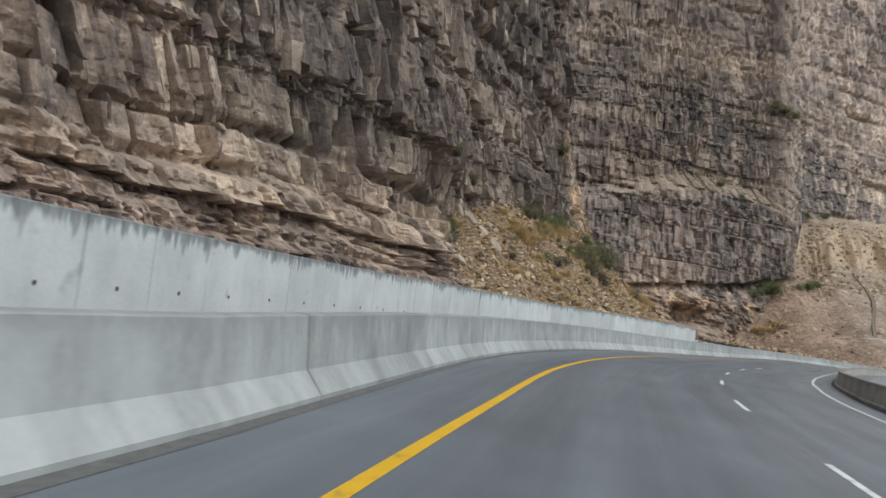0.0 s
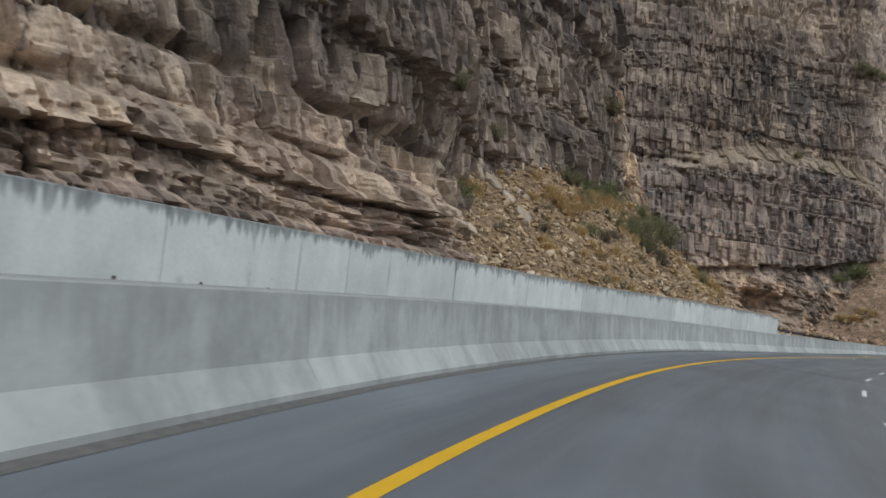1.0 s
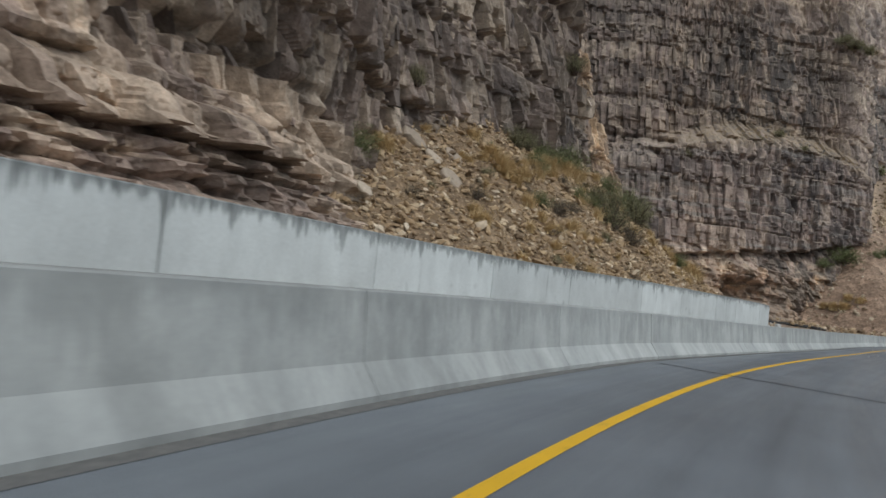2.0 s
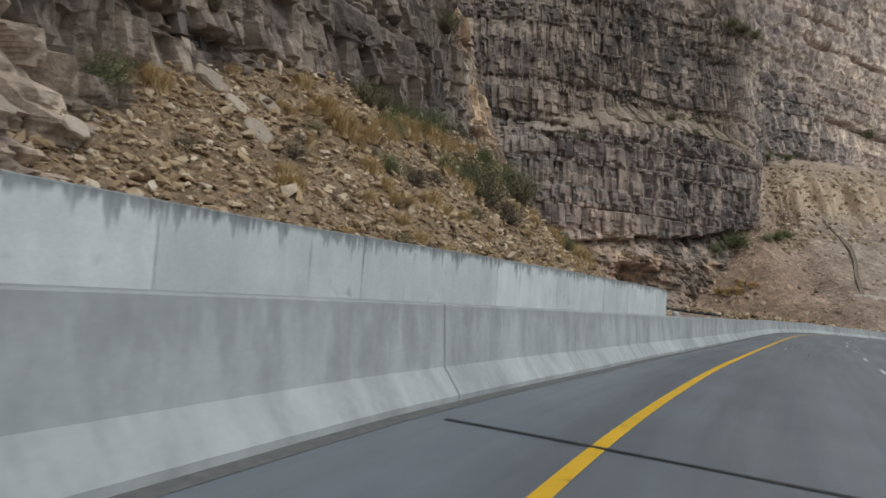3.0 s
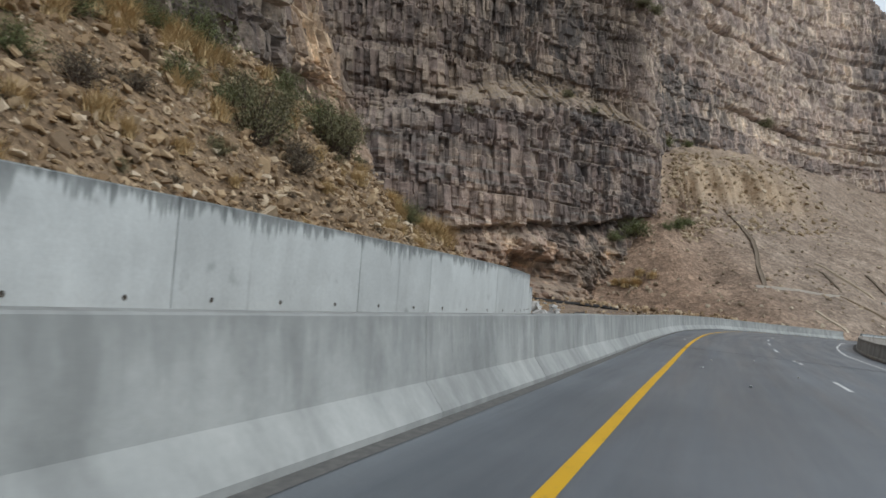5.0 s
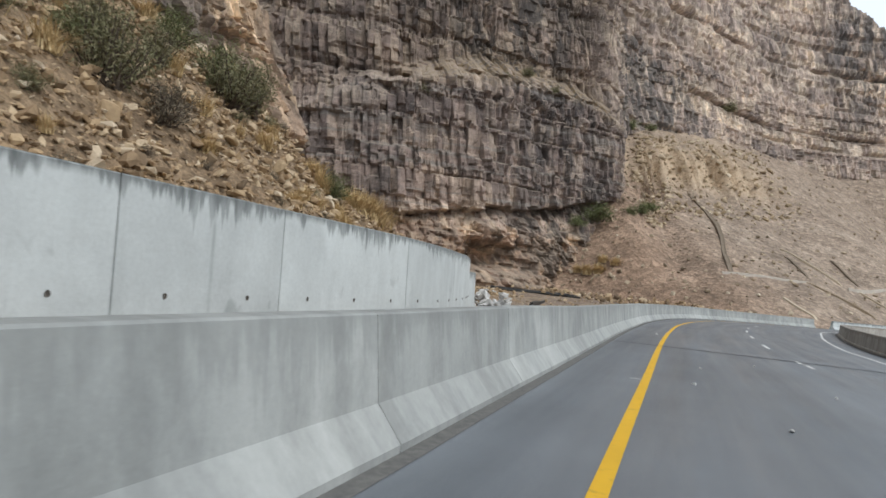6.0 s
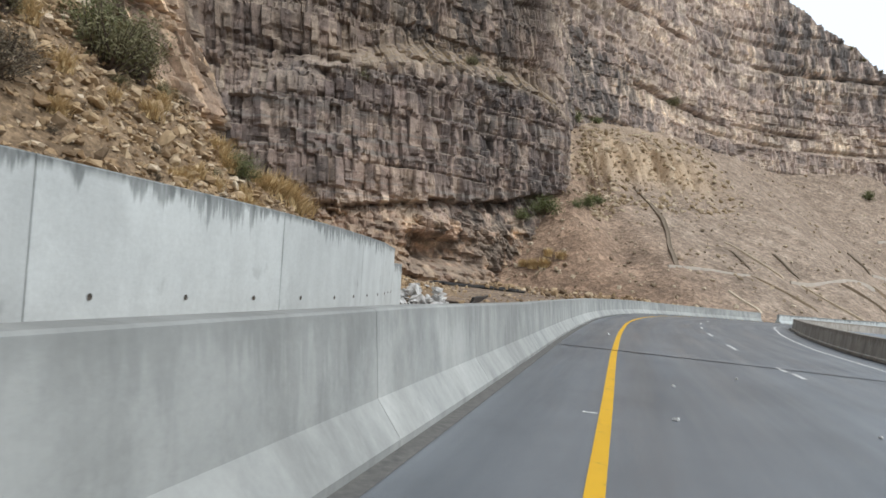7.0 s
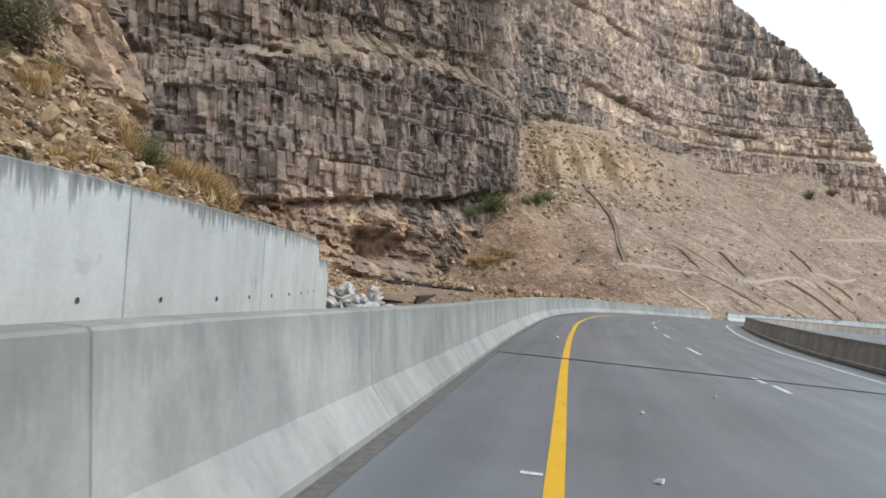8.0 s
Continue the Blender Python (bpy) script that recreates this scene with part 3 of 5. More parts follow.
# broken white centre line
for s0 in [50.4, 59.4, 68.4, 77.4, 86.4, 95.5, 104.7, 113.8, 122.9, 132.1, 141.3, 150.9, 158.75, 166.75, 174.7, 182.6, 190.5, 198.5, 206.5, 214.5, 222.5, 230.5]:
    c = float(np.interp(s0, [100, 140, 151, 158], [-4.5, -4.05, -4.0, -3.7]))
    s1 = s0 + (1.1 if abs(s0 - 150.9) < 0.1 else 2.6)
    d = sweep("centre_dash", np.linspace(s0, s1, 5), [(c + 0.05, 0.004), (c - 0.06, 0.004)], M_WHITE, closed=False)
    tagged(d, "white painted dash of the centre line", "road marking", "centre line dashes", "structure")
tagged(sweep("centre_dash", np.linspace(152.25, 153.3, 4), [(-3.85, 0.004), (-3.96, 0.004)], M_WHITE, closed=False),
       "short white dash beside the tar joint", "road marking", "centre line dashes", "structure")

tagged(sweep("paint_tick", np.linspace(142.75, 142.83, 3), [(0.15, 0.004), (-0.02, 0.004)], M_WHITE, closed=False), "short white setting-out tick beside the yellow line", "road marking", kind="structure")

# transverse tar-sealed joints across both lanes
for s0, w in ((153.1, 0.16), (112.3, 0.1)):
    across = np.linspace(1.4, -8.4, 15)
    bow = s0 - 0.9 * ((across - 1.4) / 9.8) ** 2
    xy = np.concatenate([at(bow, across), at(bow + w, across)])
    vv = np.c_[xy, np.r_[road_z(bow), road_z(bow + w)] + 0.008]
    tagged(mesh_object("tar_joint", vv, [(k, k + 1, k + 16, k + 15) for k in range(14)], M_TAR_SHADOW), "black tar sealed joint across the asphalt", "road joint", kind="structure")

# ---- concrete barriers, panel by panel ----
FRONT = [(1.65, -0.1), (1.65, 0.07), (1.87, 0.34), (1.95, 0.985), (1.97, 1.0), (2.16, 1.0), (2.18, 0.985), (2.26, 0.34), (2.46, 0.07), (2.46, -0.1)]


JOINTS = [20, 26.5, 33, 39.5, 46, 52.5, 59, 65.5, 71.4, 77.3, 83.3, 89.3, 95.3, 101.3, 107.4, 113.5, 118.8, 124, 130, 134.9, 139.7, 143.9, 150.3, 157, 163.5, 170, 176.5, 183, 189.5, 196, 202.5, 209, 215.5, 222, 228.5]
OPEN_JOINTS = (77.3, 113.5)  # the rest are hairlines


def barrier_run(name, joints, profile, label, outer, mat):
    base = tagged(new(name), label, "barrier", kind="structure")
    for s0, s1 in zip(joints, joints[1:]):
        s = np.linspace(s0 + (0.02 if s0 in OPEN_JOINTS else 0.006), s1 - (0.02 if s1 in OPEN_JOINTS else 0.006), 9)
        prof = np.repeat(np.array(profile)[None], len(s), 0)
        if outer:
            prof[:, :, 0] += (foot_off(s) - 1.65)[:, None]
            prof[:, :, 1] *= np.interp(s, [75, 82, 95, 105, 118, 128, 136, 141, 148, 160, 200, 234, 262], [0.9, 1.0, 1.06, 1.09, 1.08, 1.05, 1.06, 1.08, 1.05, 1.03, 1.0, 1.02, 1.5])[:, None]
        else:
            prof[:, :, 0] += inner_shift(s)[:, None]
        sweep("panel", s, prof, mat, parent=base)
    return base


barrier_run("barrier_1", JOINTS, FRONT, "pale grey sloped concrete road barrier with weathered joints", True, M_BARRIER)
barrier_run("barrier_2", np.arange(231.5, S_END - 6, 6.0), FRONT, "pale grey concrete barrier beyond the gap in the bend", True, M_WALL)
INNER = [(-8.08, -0.1), (-8.08, 0.1), (-8.13, 0.13), (-8.19, 0.74), (-8.21, 0.76), (-8.42, 0.76), (-8.44, 0.74), (-8.5, -0.1)]
barrier_run("barrier_3", np.arange(38, S_END - 26, 6.5), INNER, "brown-stained upright concrete barrier along the inner side of the bend", False, M_INNER)
# shadow in the gutter below the inner barrier, laid as a flat black strip
tagged(sweep("gutter_shadow_strip", S_ALL, inner_strip(-7.9, -8.09, 0.006), M_TAR_SHADOW, closed=False), "wet gutter at the inner barrier foot with its shadow painted black", "gutter", kind="structure")

# ---- retaining wall ----
S_WEND = 160.4
W_S = [0, 40, 87, 103, 116, 126, 132.5, 139, 145.5, 148.3, 150.75, 155, S_WEND]
W_OFF = [6.6, 6.5, 6.4, 6.4, 6.42, 6.3, 6.2, 5.8, 5.5, 5.56, 5.9, 6.7, 8.2]
W_TOP = [1.75, 1.75, 1.86, 2.02, 2.08, 2.226, 2.284, 2.28, 2.28, 2.265, 2.28, 2.32, 2.4]
PANEL = 5.4


def wall_panel(name, s0, s1, drop, parent):
    s = np.linspace(s0, s1, 7)
    off, top = np.interp(s, W_S, W_OFF), np.interp(s, W_S, W_TOP) - drop
    prof = np.stack([np.stack([off - 0.05, 0 * s - 0.6], 1), np.stack([off + 0.05, top - 0.02], 1), np.stack([off + 0.07, top], 1),
                     np.stack([off + 0.36, top], 1), np.stack([off + 0.38, top - 0.02], 1), np.stack([off + 0.42, 0 * s - 0.6], 1)], 1)
    return sweep(name, s, prof, M_WALL, lift=0.0, parent=parent)


wall = tagged(new("wall_1"), "tall pale concrete retaining wall streaked with dark drips", "wall", kind="structure")
WALL_JOINTS = [*np.arange(145.8 - PANEL * 25, 119, PANEL), 126.0, 131.4, 136.8, 140.4, 145.8, 151.2, 156.6, S_WEND]
for s0, s1 in zip(WALL_JOINTS, WALL_JOINTS[1:]):
    wall_panel("panel", s0 + 0.012, s1 - 0.012, 0.0, wall)
wall_panel("end_block", S_WEND + 0.004, S_WEND + 1.0, 0.55, wall)


# ---- cliffs ----
class Face:
    """A rock face: a plan line, and how far its mean surface stands out at each height."""

    def __init__(self, plan, low, side=-1):
        self.s, self.p = spline(plan, 0.5)
        t = np.gradient(self.p, axis=0)
        k = np.ones(15) / 15
        t = np.stack([np.convolve(np.pad(t[:, c], 7, mode="edge"), k, "valid") for c in (0, 1)], 1)
        t /= np.linalg.norm(t, axis=1, keepdims=True)
        self.n, self.low = side * np.stack([-t[:, 1], t[:, 0]], 1), low

    def place(self, u, z, d):
        x, y = np.interp(u, self.s, self.p[:, 0]), np.interp(u, self.s, self.p[:, 1])
        out, zz = self.low(u, z, x, y)
        d = d + out
        return np.stack([x + np.interp(u, self.s, self.n[:, 0]) * d, y + np.interp(u, self.s, self.n[:, 1]) * d, zz], -1)

    def near(self, x, y):
        return float(self.s[np.argmin(((self.p - (x, y)) ** 2).sum(1))])

    def sheet(self, name, s, rows, lean, extra, mat, label):
        U, Z = np.meshgrid(s, rows, indexing="ij")
        U = np.clip(U - lean * (Z - 8), 0, self.s[-1])  # the mesh leans with the joints
        d, tone = extra(U, Z)
        ob = mesh_object(name, self.place(U, Z, d).reshape(-1, 3), grid_faces(len(s), len(rows)), mat, tone=tone)
        return tagged(ob, label, "cliff", kind="structure")


def cut_blocks(u0, u1, z0, z1, bed, width, rough, seed, smallest):
    """Beds cut by joints into blocks, and blocks split again: rows of u0, u1, z0, z1, depth."""
    r = np.random.default_rng(seed)
    done, todo = [], []
    z = z0
    while z < z1:
        h = bed * r.uniform(0.45, 1.6)
        ledge = r.uniform(-0.5, 0.5) * rough
        u = u0 - r.uniform(0, width)
        while u < u1:
            w = width * r.uniform(0.4, 2.0)
            todo.append((u, u + w, z, z + h, ledge + rough * r.uniform(-0.55, 0.55), 0))
            u += w
        z += h
    while todo:
        a, b, c, d, out, level = todo.pop()
        w, h = b - a, d - c
        if level < 3 and max(w, h) > smallest and r.random() < 0.82:
            upright = r.random() < (0.72 if w > 0.45 * h else 0.2)
            parts = int(r.integers(2, 4))
            cuts = np.sort(r.uniform(0.15, 0.85, parts - 1))
            edges = np.r_[0, cuts, 1]
            for k in range(parts):
                o = out + rough * 0.5 ** (level + 0.6) * r.uniform(-0.6, 0.6)
                if upright:
                    todo.append((a + w * edges[k], a + w * edges[k + 1], c, d, o, level + 1))
                else:
                    todo.append((a, b, c + h * edges[k], c + h * edges[k + 1], o, level + 1))
        else:
            done.append((a, b, c, d, out))
    return np.array(done)


def block_verts(face, rows, seed, back):
    """Corners of the blocks: four in front, one in the middle of the front, four buried behind."""
    r = np.random.default_rng(seed)
    n = len(rows)
    a, b, c, d, out = rows.T
    w, h = b - a, d - c
    U = np.stack([a, b, b, a, (a + b) / 2], 1)
    Z = np.stack([c, c, d, d, (c + d) / 2], 1)
    size = np.minimum(w, h)[:, None]
    U[:, :4] += r.normal(0, 0.1, (n, 4)) * size
    Z[:, :4] += r.normal(0, 0.1, (n, 4)) * size
    U -= (Z - (c + d)[:, None] / 2) * r.normal(0.3, 0.14, n)[:, None]
    U[:, 4] += r.uniform(-0.3, 0.3, n) * w
    Z[:, 4] += r.uniform(-0.3, 0.3, n) * h
    tilt_u, tilt_z = r.normal(0, 0.2, n), r.normal(-0.05, 0.14, n)
    D = out[:, None] + (U - (a + b)[:, None] / 2) * tilt_u[:, None] + (Z - (c + d)[:, None] / 2) * tilt_z[:, None]
    D[:, :4] += r.normal(0, 0.12, (n, 4)) * size - 0.1
    D[:, 4] += np.abs(r.normal(0, 0.1, n)) * size[:, 0]
    front = face.place(U, Z, D)
    rear = face.place(U[:, :4] , Z[:, :4], D[:, :4] * 0 - back)
    return np.concatenate([front, rear], 1)


BLOCK_FACES = np.array([(0, 1, 4), (1, 2, 4), (2, 3, 4), (3, 0, 4)])
BLOCK_SIDES = np.array([(0, 5, 6, 1), (1, 6, 7, 2), (2, 7, 8, 3), (3, 8, 5, 0)])


def block_mesh(name, verts, mat):
    n = len(verts)
    base = (np.arange(n) * 9)[:, None, None]
    faces = (BLOCK_FACES[None] + base).reshape(-1, 3).tolist() + (BLOCK_SIDES[None] + base).reshape(-1, 4).tolist()
    tone = np.repeat(hash01(np.round(verts[:, 4, 1] * 100), np.round(verts[:, 4, 2] * 100)), 9)
    return mesh_object(name, verts.reshape(-1, 3), faces, mat, tone=tone)


NEAR_PLAN = [(-57.9, -78.0), (-41.1, -32.1), (-32.0, -12.7), (-22.1, 8.1), (-14.1, 26.2), (-8.8, 33.1), (-4.7, 41.9), (-1.6, 51.5), (-1.1, 61.0), (1.9, 68.4), (6.4, 77.7), (11.3, 87.7), (14.7, 96.7), (18.1, 104.8),
             (21.0, 111.4), (22.9, 117.6), (19.4, 125.2), (7.5, 131.4), (-10.6, 136.3), (-41.6, 146.6)]


def near_low(u, z, x, y):
    lean = np.interp(u, NEAR_U, [0.0, 0.0, 0.06, 0.08, 0.12, 0.38, 0.45, 0.45])
    d = -lean * (z - 12) + 3.0 * (fbm(u / 20, z / 14, 3, 11) - 0.5)
    tread = (z + 0.8 * (fbm(u / 11, u * 0, 2, 35) - 0.5)) / 0.85
    tread = 0.85 * (np.floor(tread) + np.clip(3.5 * (tread - np.floor(tread)) - 2.5, 0, 1))
    sill, slope = np.interp(y, [20, 38, 46, 60, 70], [5.2, 5.2, 6.0, 6.0, 5.2]), np.interp(y, [20, 38, 46, 60, 70], [0.6, 0.65, 0.85, 0.85, 0.6])
    d = d + slope * np.maximum(sill - 0.8 * tread - 0.2 * z, 0)  # thin beds step out towards the foot
    for h, deep in ((5.3, 0.8), (7.6, 1.2), (11.8, 0.8)):
        band = z - h - 1.4 * (fbm(u / 14, u * 0, 2, 33) - 0.5)
        d = d - deep * np.exp(-((band / 0.3) ** 2)) * np.clip(5 * (fbm(u / 7, u * 0 + h, 2, 31) - 0.42), 0, 1)
    return d, z


NEAR_U = [0, 1, 2, 3, 4, 5, 6, 7]
near = Face(NEAR_PLAN, near_low)
NEAR_U = [0.0, near.near(-32.0, -12.7), near.near(-4.7, 41.9), near.near(1.9, 68.4), near.near(14.7, 96.7), near.near(19.1, 106.6), near.near(22.9, 117.6), near.s[-1]]


NEAR_LEAN, FAR_LEAN = 0.38, 0.1  # how far the upright joints lean, metres a metre
NEAR_BEDS = np.r_[np.linspace(-1.5, 3.2, 9), bed_table(3.7, 62, 14, ((0.25, 0.5), (1.7, 3.6)))]


def near_rough(u, z):
    v = z + 1.2 * (fbm(u / 19, u * 0, 3, 15) - 0.5) + 0.16 * (fbm(u / 3, z / 6, 2, 16) - 0.5)
    v = v + 0.3 * (hash01(np.floor((u + NEAR_LEAN * z) / 5.3).astype(np.int64), 0 * u + 3) - 0.5)  # beds are offset across joints
    v = v + 0.22 * (hash01(np.floor((u + NEAR_LEAN * z) / 0.84).astype(np.int64), 0 * u + 4) - 0.5)
    broken = np.clip(3 * (fbm(u / 6, z / 5, 3, 18) - 0.4), 0.05, 1)  # some faces are whole, others shattered
    slab, tone = bedded(u, v, z, NEAR_BEDS, 21, 1.0, 0.6, 0.36, 1.5, 0.42, 0.85, NEAR_LEAN, 1.0)
    d = slab + facets(u + NEAR_LEAN * z, v, 5.2, 5.5, 1.0, 201, 0.25, 0.1, 0.3)
    d = d + broken * facets(u + NEAR_LEAN * z, v, 0.65, 2.1, 0.4, 202, 0.5) + facets(u + NEAR_LEAN * z, v, 0.32, 0.5, 0.11, 205, 0.6)
    d = d + np.clip((6.5 - z) / 1.5, 0, 1) * facets(u + NEAR_LEAN * z, v, 0.55, 0.5, 0.34, 207, 0.5)
    return d + 0.06 * (fbm(u * 1.5, z * 1.5, 3, 13) - 0.5), tone


NEAR_COLS = np.r_[np.arange(0, near.near(-24, 4), 0.6), np.arange(near.near(-24, 4), near.near(-1.1, 61), 0.105), np.arange(near.near(-1.1, 61), near.near(22.9, 117.6), 0.17), np.arange(near.near(22.9, 117.6), near.s[-1], 0.6)]
near_cliff = near.sheet("cliff_near", NEAR_COLS, np.r_[np.arange(0.0, 12, 0.105), np.arange(12, 20, 0.15), np.arange(20, 58, 0.4)], NEAR_LEAN, near_rough, M_CLIFF,
                        "broken layered brown rock cliff above the retaining wall")
rows = np.vstack([cut_blocks(near.near(-32, -12.7), near.near(1.9, 68.4), 0, 22, 1.6, 0.9, 0.3, 101, 0.5),
                  cut_blocks(near.near(1.9, 68.4), near.near(22.9, 117.6), 4, 42, 2.0, 1.2, 0.3, 102, 0.6)])
rows = rows[np.random.default_rng(5).random(len(rows)) < 0.3]
rows = rows[(rows[:, 1] - rows[:, 0] < 0.7) & (rows[:, 3] - rows[:, 2] > 1.2 * (rows[:, 1] - rows[:, 0])) & (rows[:, 3] - rows[:, 2] < 1.7)]
rows = rows[rows[:, 2] > 5]
rows[:, 4] = near_rough(rows[:, :2].mean(1), rows[:, 2:4].mean(1))[0] + np.random.default_rng(6).uniform(-0.1, 0.16, len(rows))
verts = block_verts(near, rows, 103, 2.5)
mid = verts[:, 4]
close = np.flatnonzero((mid[:, 1] > 27) & (mid[:, 1] < 52) & (mid[:, 2] > 1.5) & (mid[:, 2] < 9))[:300]
rest = np.setdiff1d(np.arange(len(verts)), close)
tagged(block_mesh("rock_blocks", verts[rest], M_CLIFF), kind="stuff").parent = near_cliff
for k in close:
    block_mesh("rock_block", verts[k : k + 1], M_CLIFF).parent = near_cliff

FAR_PLAN = [(-61.7, 194.0), (-20.1, 184.3), (5.0, 178.3), (22.6, 174.9), (38.9, 170.6), (54.9, 170.9), (66.8, 176.9), (75.9, 178.1), (84.1, 182.0), (89.5, 192.5), (96.7, 205.7), (106.6, 214.1), (118.2, 217.6), (138.6, 227.6),
            (160.8, 238.3), (182.6, 241.3), (207.7, 236.2), (225.3, 228.6), (240.1, 227.3), (251.9, 244.2), (263.6, 285.6), (274.7, 370.4)]
CRACKS = ((34.2, 5, 41, 2.6), (31.0, 5, 38, 2.2), (75, 115, 228, 2.4), (55, 122, 238, 2.2), (51.5, 140, 238, 1.6), (82, 95, 218, 1.6), (67, 95, 212, 1.4))


def far_low(u, z, x, y):
    lower = 1 / (1 + np.exp(-(86 - x) / 2.0))  # the dark buttress stands out below its ledge
    crown = 35.8 - 0.006 * (x - 64) ** 2
    d = -0.1 * (z - 25) - 5.5 * lower * np.clip((z - crown) / 4.5, 0, 1) * np.clip((x - 20) / 20, 0, 1)
    brow = np.interp(x, [30, 41, 49, 55, 58, 63, 70, 75, 82], [10.5, 11.5, 13.0, 13.8, 14.0, 14.7, 16.2, 17.5, 19.0]) + 0.9 * (hash01(np.floor(u / 2.7).astype(np.int64), 0 * u + 8) - 0.5)
    under_brow = np.maximum(brow - z, 0)  # columns end in an overhang above soft earthy beds
    d = d - 3.4 * np.clip(under_brow / 0.25, 0, 1) * np.exp(-under_brow / 4.0) * lower + 0.32 * under_brow * lower
    d = d - 8.0 * np.exp(-(((z - 5.8) / 2.2) ** 2)) * np.exp(-(((x - 55.0) / 4.2) ** 2))  # hollow at the foot
    d = d + 4.5 * (fbm(u / 40, z / 30, 3, 41) - 0.5)
    for h, x0, x1, deep in CRACKS:
        line = h + 1.2 * (fbm(u / 30, u * 0, 2, 65 + int(h)) - 0.5)
        d = d - deep * np.exp(-(((z - line) / 0.55) ** 2)) * ((x > x0) & (x < x1)) * np.clip(3 * (fbm(u / 9, u * 0, 2, 90 + int(h)) - 0.25), 0, 1)
    top = np.interp(x, [60, 144, 190, 206, 212, 219, 223.3, 229, 232, 233, 236, 256], [165, 154, 98, 86.5, 82, 76, 69, 59, 52, 49, 47, 45]) + 3 * (fbm(u / 6, u * 0, 3, 61) - 0.5)
    top = np.where((y > 246) & (x > 200), 46, top)
    over = np.maximum(z - top, 0)
    return d - over * 3.0, np.minimum(z, top + over * 0.15)


far = Face(FAR_PLAN, far_low)


FAR_EDGE = far.near(84.1, 182.0)
FAR_BEDS = bed_table(-3, 190, 15, ((0.7, 1.3), (2.2, 4.8)))


def far_rough(u, z):
    v = z + 0.5 * (fbm(u / 60, u * 0, 2, 47) - 0.5) + 0.35 * (fbm(u / 6, z / 9, 2, 48) - 0.5)
    v = v + 0.5 * (hash01(np.floor((u + 0.1 * z) / 11.0).astype(np.int64), 0 * u + 5) - 0.5)
    slab, tone = bedded(u, v, z, FAR_BEDS, 22, 0.6, 0.7, 0.5, 1.4, 0.45, 0.45, FAR_LEAN, 0.6)
    d = slab + facets(u + FAR_LEAN * z, v, 7.0, 11.0, 0.8, 301, 0.3)
    d = d + facets(u + FAR_LEAN * z, v, 0.9, 2.0, 0.45, 303, 0.5)
    soft = (u < FAR_EDGE) * np.clip((13.5 - z) / 3, 0, 1)  # crumbling earthy rock below the columns
    d = d * (1 - 0.6 * soft) + soft * (facets(u, z + 0.15 * u, 2.2, 1.3, 1.7, 305, 0.6) + facets(u, z + 0.15 * u, 0.8, 0.6, 0.6, 306, 0.5))
    return d + 0.4 * (fbm(u * 0.7, z * 0.7, 3, 45) - 0.5), tone


FAR_U = np.r_[np.arange(0, far.near(22, 175), 0.6), np.arange(far.near(22, 175), far.near(92, 197), 0.24), np.arange(far.near(92, 197), far.near(240, 227), 0.45), np.arange(far.near(240, 227), far.s[-1], 2.0)]
far.sheet("cliff_far", FAR_U, np.r_[np.arange(-2, 62, 0.34), np.arange(62, 182, 0.8)], FAR_LEAN, far_rough, M_FAR,
          "huge layered grey-brown rock cliff with dark varnished buttress")

# ---- talus behind the wall ----
tu, tv = np.arange(s_near(11.2, 39.6), s_near(59.0, 111.8), 0.35), np.linspace(0, 1, 85)
TU, TV = np.meshgrid(tu, tv, indexing="ij")
S_CUT = s_near(37.4, 83.9)
foot = np.interp(TU, [s_near(15.8, 48.2), s_near(21.7, 58.5), s_near(33.1, 76.7), S_CUT, S_CUT + 12, S_CUT + 30], [11.5, 11.0, 10.5, 12.0, 14.0, 20.0])
TOFF = foot - 2.5 + TV * 25.0
rise = np.interp(TU, [s_near(11.2, 39.6), s_near(17.8, 51.9), s_near(23.6, 61.2), s_near(33.1, 76.7)], [0.34, 0.7, 0.92, 0.95])
TXY = at(TU, TOFF)
TZ = 0.6 + rise * np.maximum(TOFF - foot, 0) - 0.3 * np.maximum(foot - TOFF, 0)
cap = 10.3 + 2.5 * (fbm(TXY[..., 0] / 9, TXY[..., 1] / 9, 2, 70) - 0.5) + 0.15 * (TOFF - foot)
cut = np.clip((TU + 1.5 * (fbm(TXY[..., 0] / 3, TXY[..., 1] / 3, 3, 74) - 0.5) - 0.35 * (TOFF - 20) - S_CUT) / 3.5, 0, 1)
TZ = np.minimum(TZ, cap * (1 - cut) + cut * (4.8 - 0.12 * (TU - S_CUT)))
TZ = TZ + 1.1 * (fbm(TXY[..., 0] / 4, TXY[..., 1] / 4, 4, 71) - 0.5) + 0.45 * (fbm(TXY[..., 0] * 1.2, TXY[..., 1] * 1.2, 3, 72) - 0.5)
TALUS = np.concatenate([TXY, TZ[..., None]], -1)
tagged(mesh_object("talus_slope", TALUS.reshape(-1, 3), grid_faces(len(tu), len(tv)), M_TALUS, smooth=True), "steep slope of orange-brown rock debris and soil", "slope", kind="structure")

# ---- gravel fan below the far cliff ----
FAN_LOW = np.array([(61.9, 170.0, -1.0), (75.0, 155.3, -1.0), (86.7, 141.1, -0.8), (105.9, 141.8, -0.8), (135.7, 153.2, -0.8), (173.4, 174.5, -0.8), (209.8, 180.6, -0.8), (263.9, 178.7, -0.8)])
FAN_HIGH = np.array([(71.6, 179.2, 10.3), (85.9, 184.6, 23.6), (102.3, 216.1, 42.7), (122.0, 223.4, 45.0), (154.2, 240.5, 47.7), (183.8, 246.2, 45.1), (213.0, 239.1, 47.6), (256.8, 250.6, 43.0)])
fk = np.linspace(0, 7, 260)
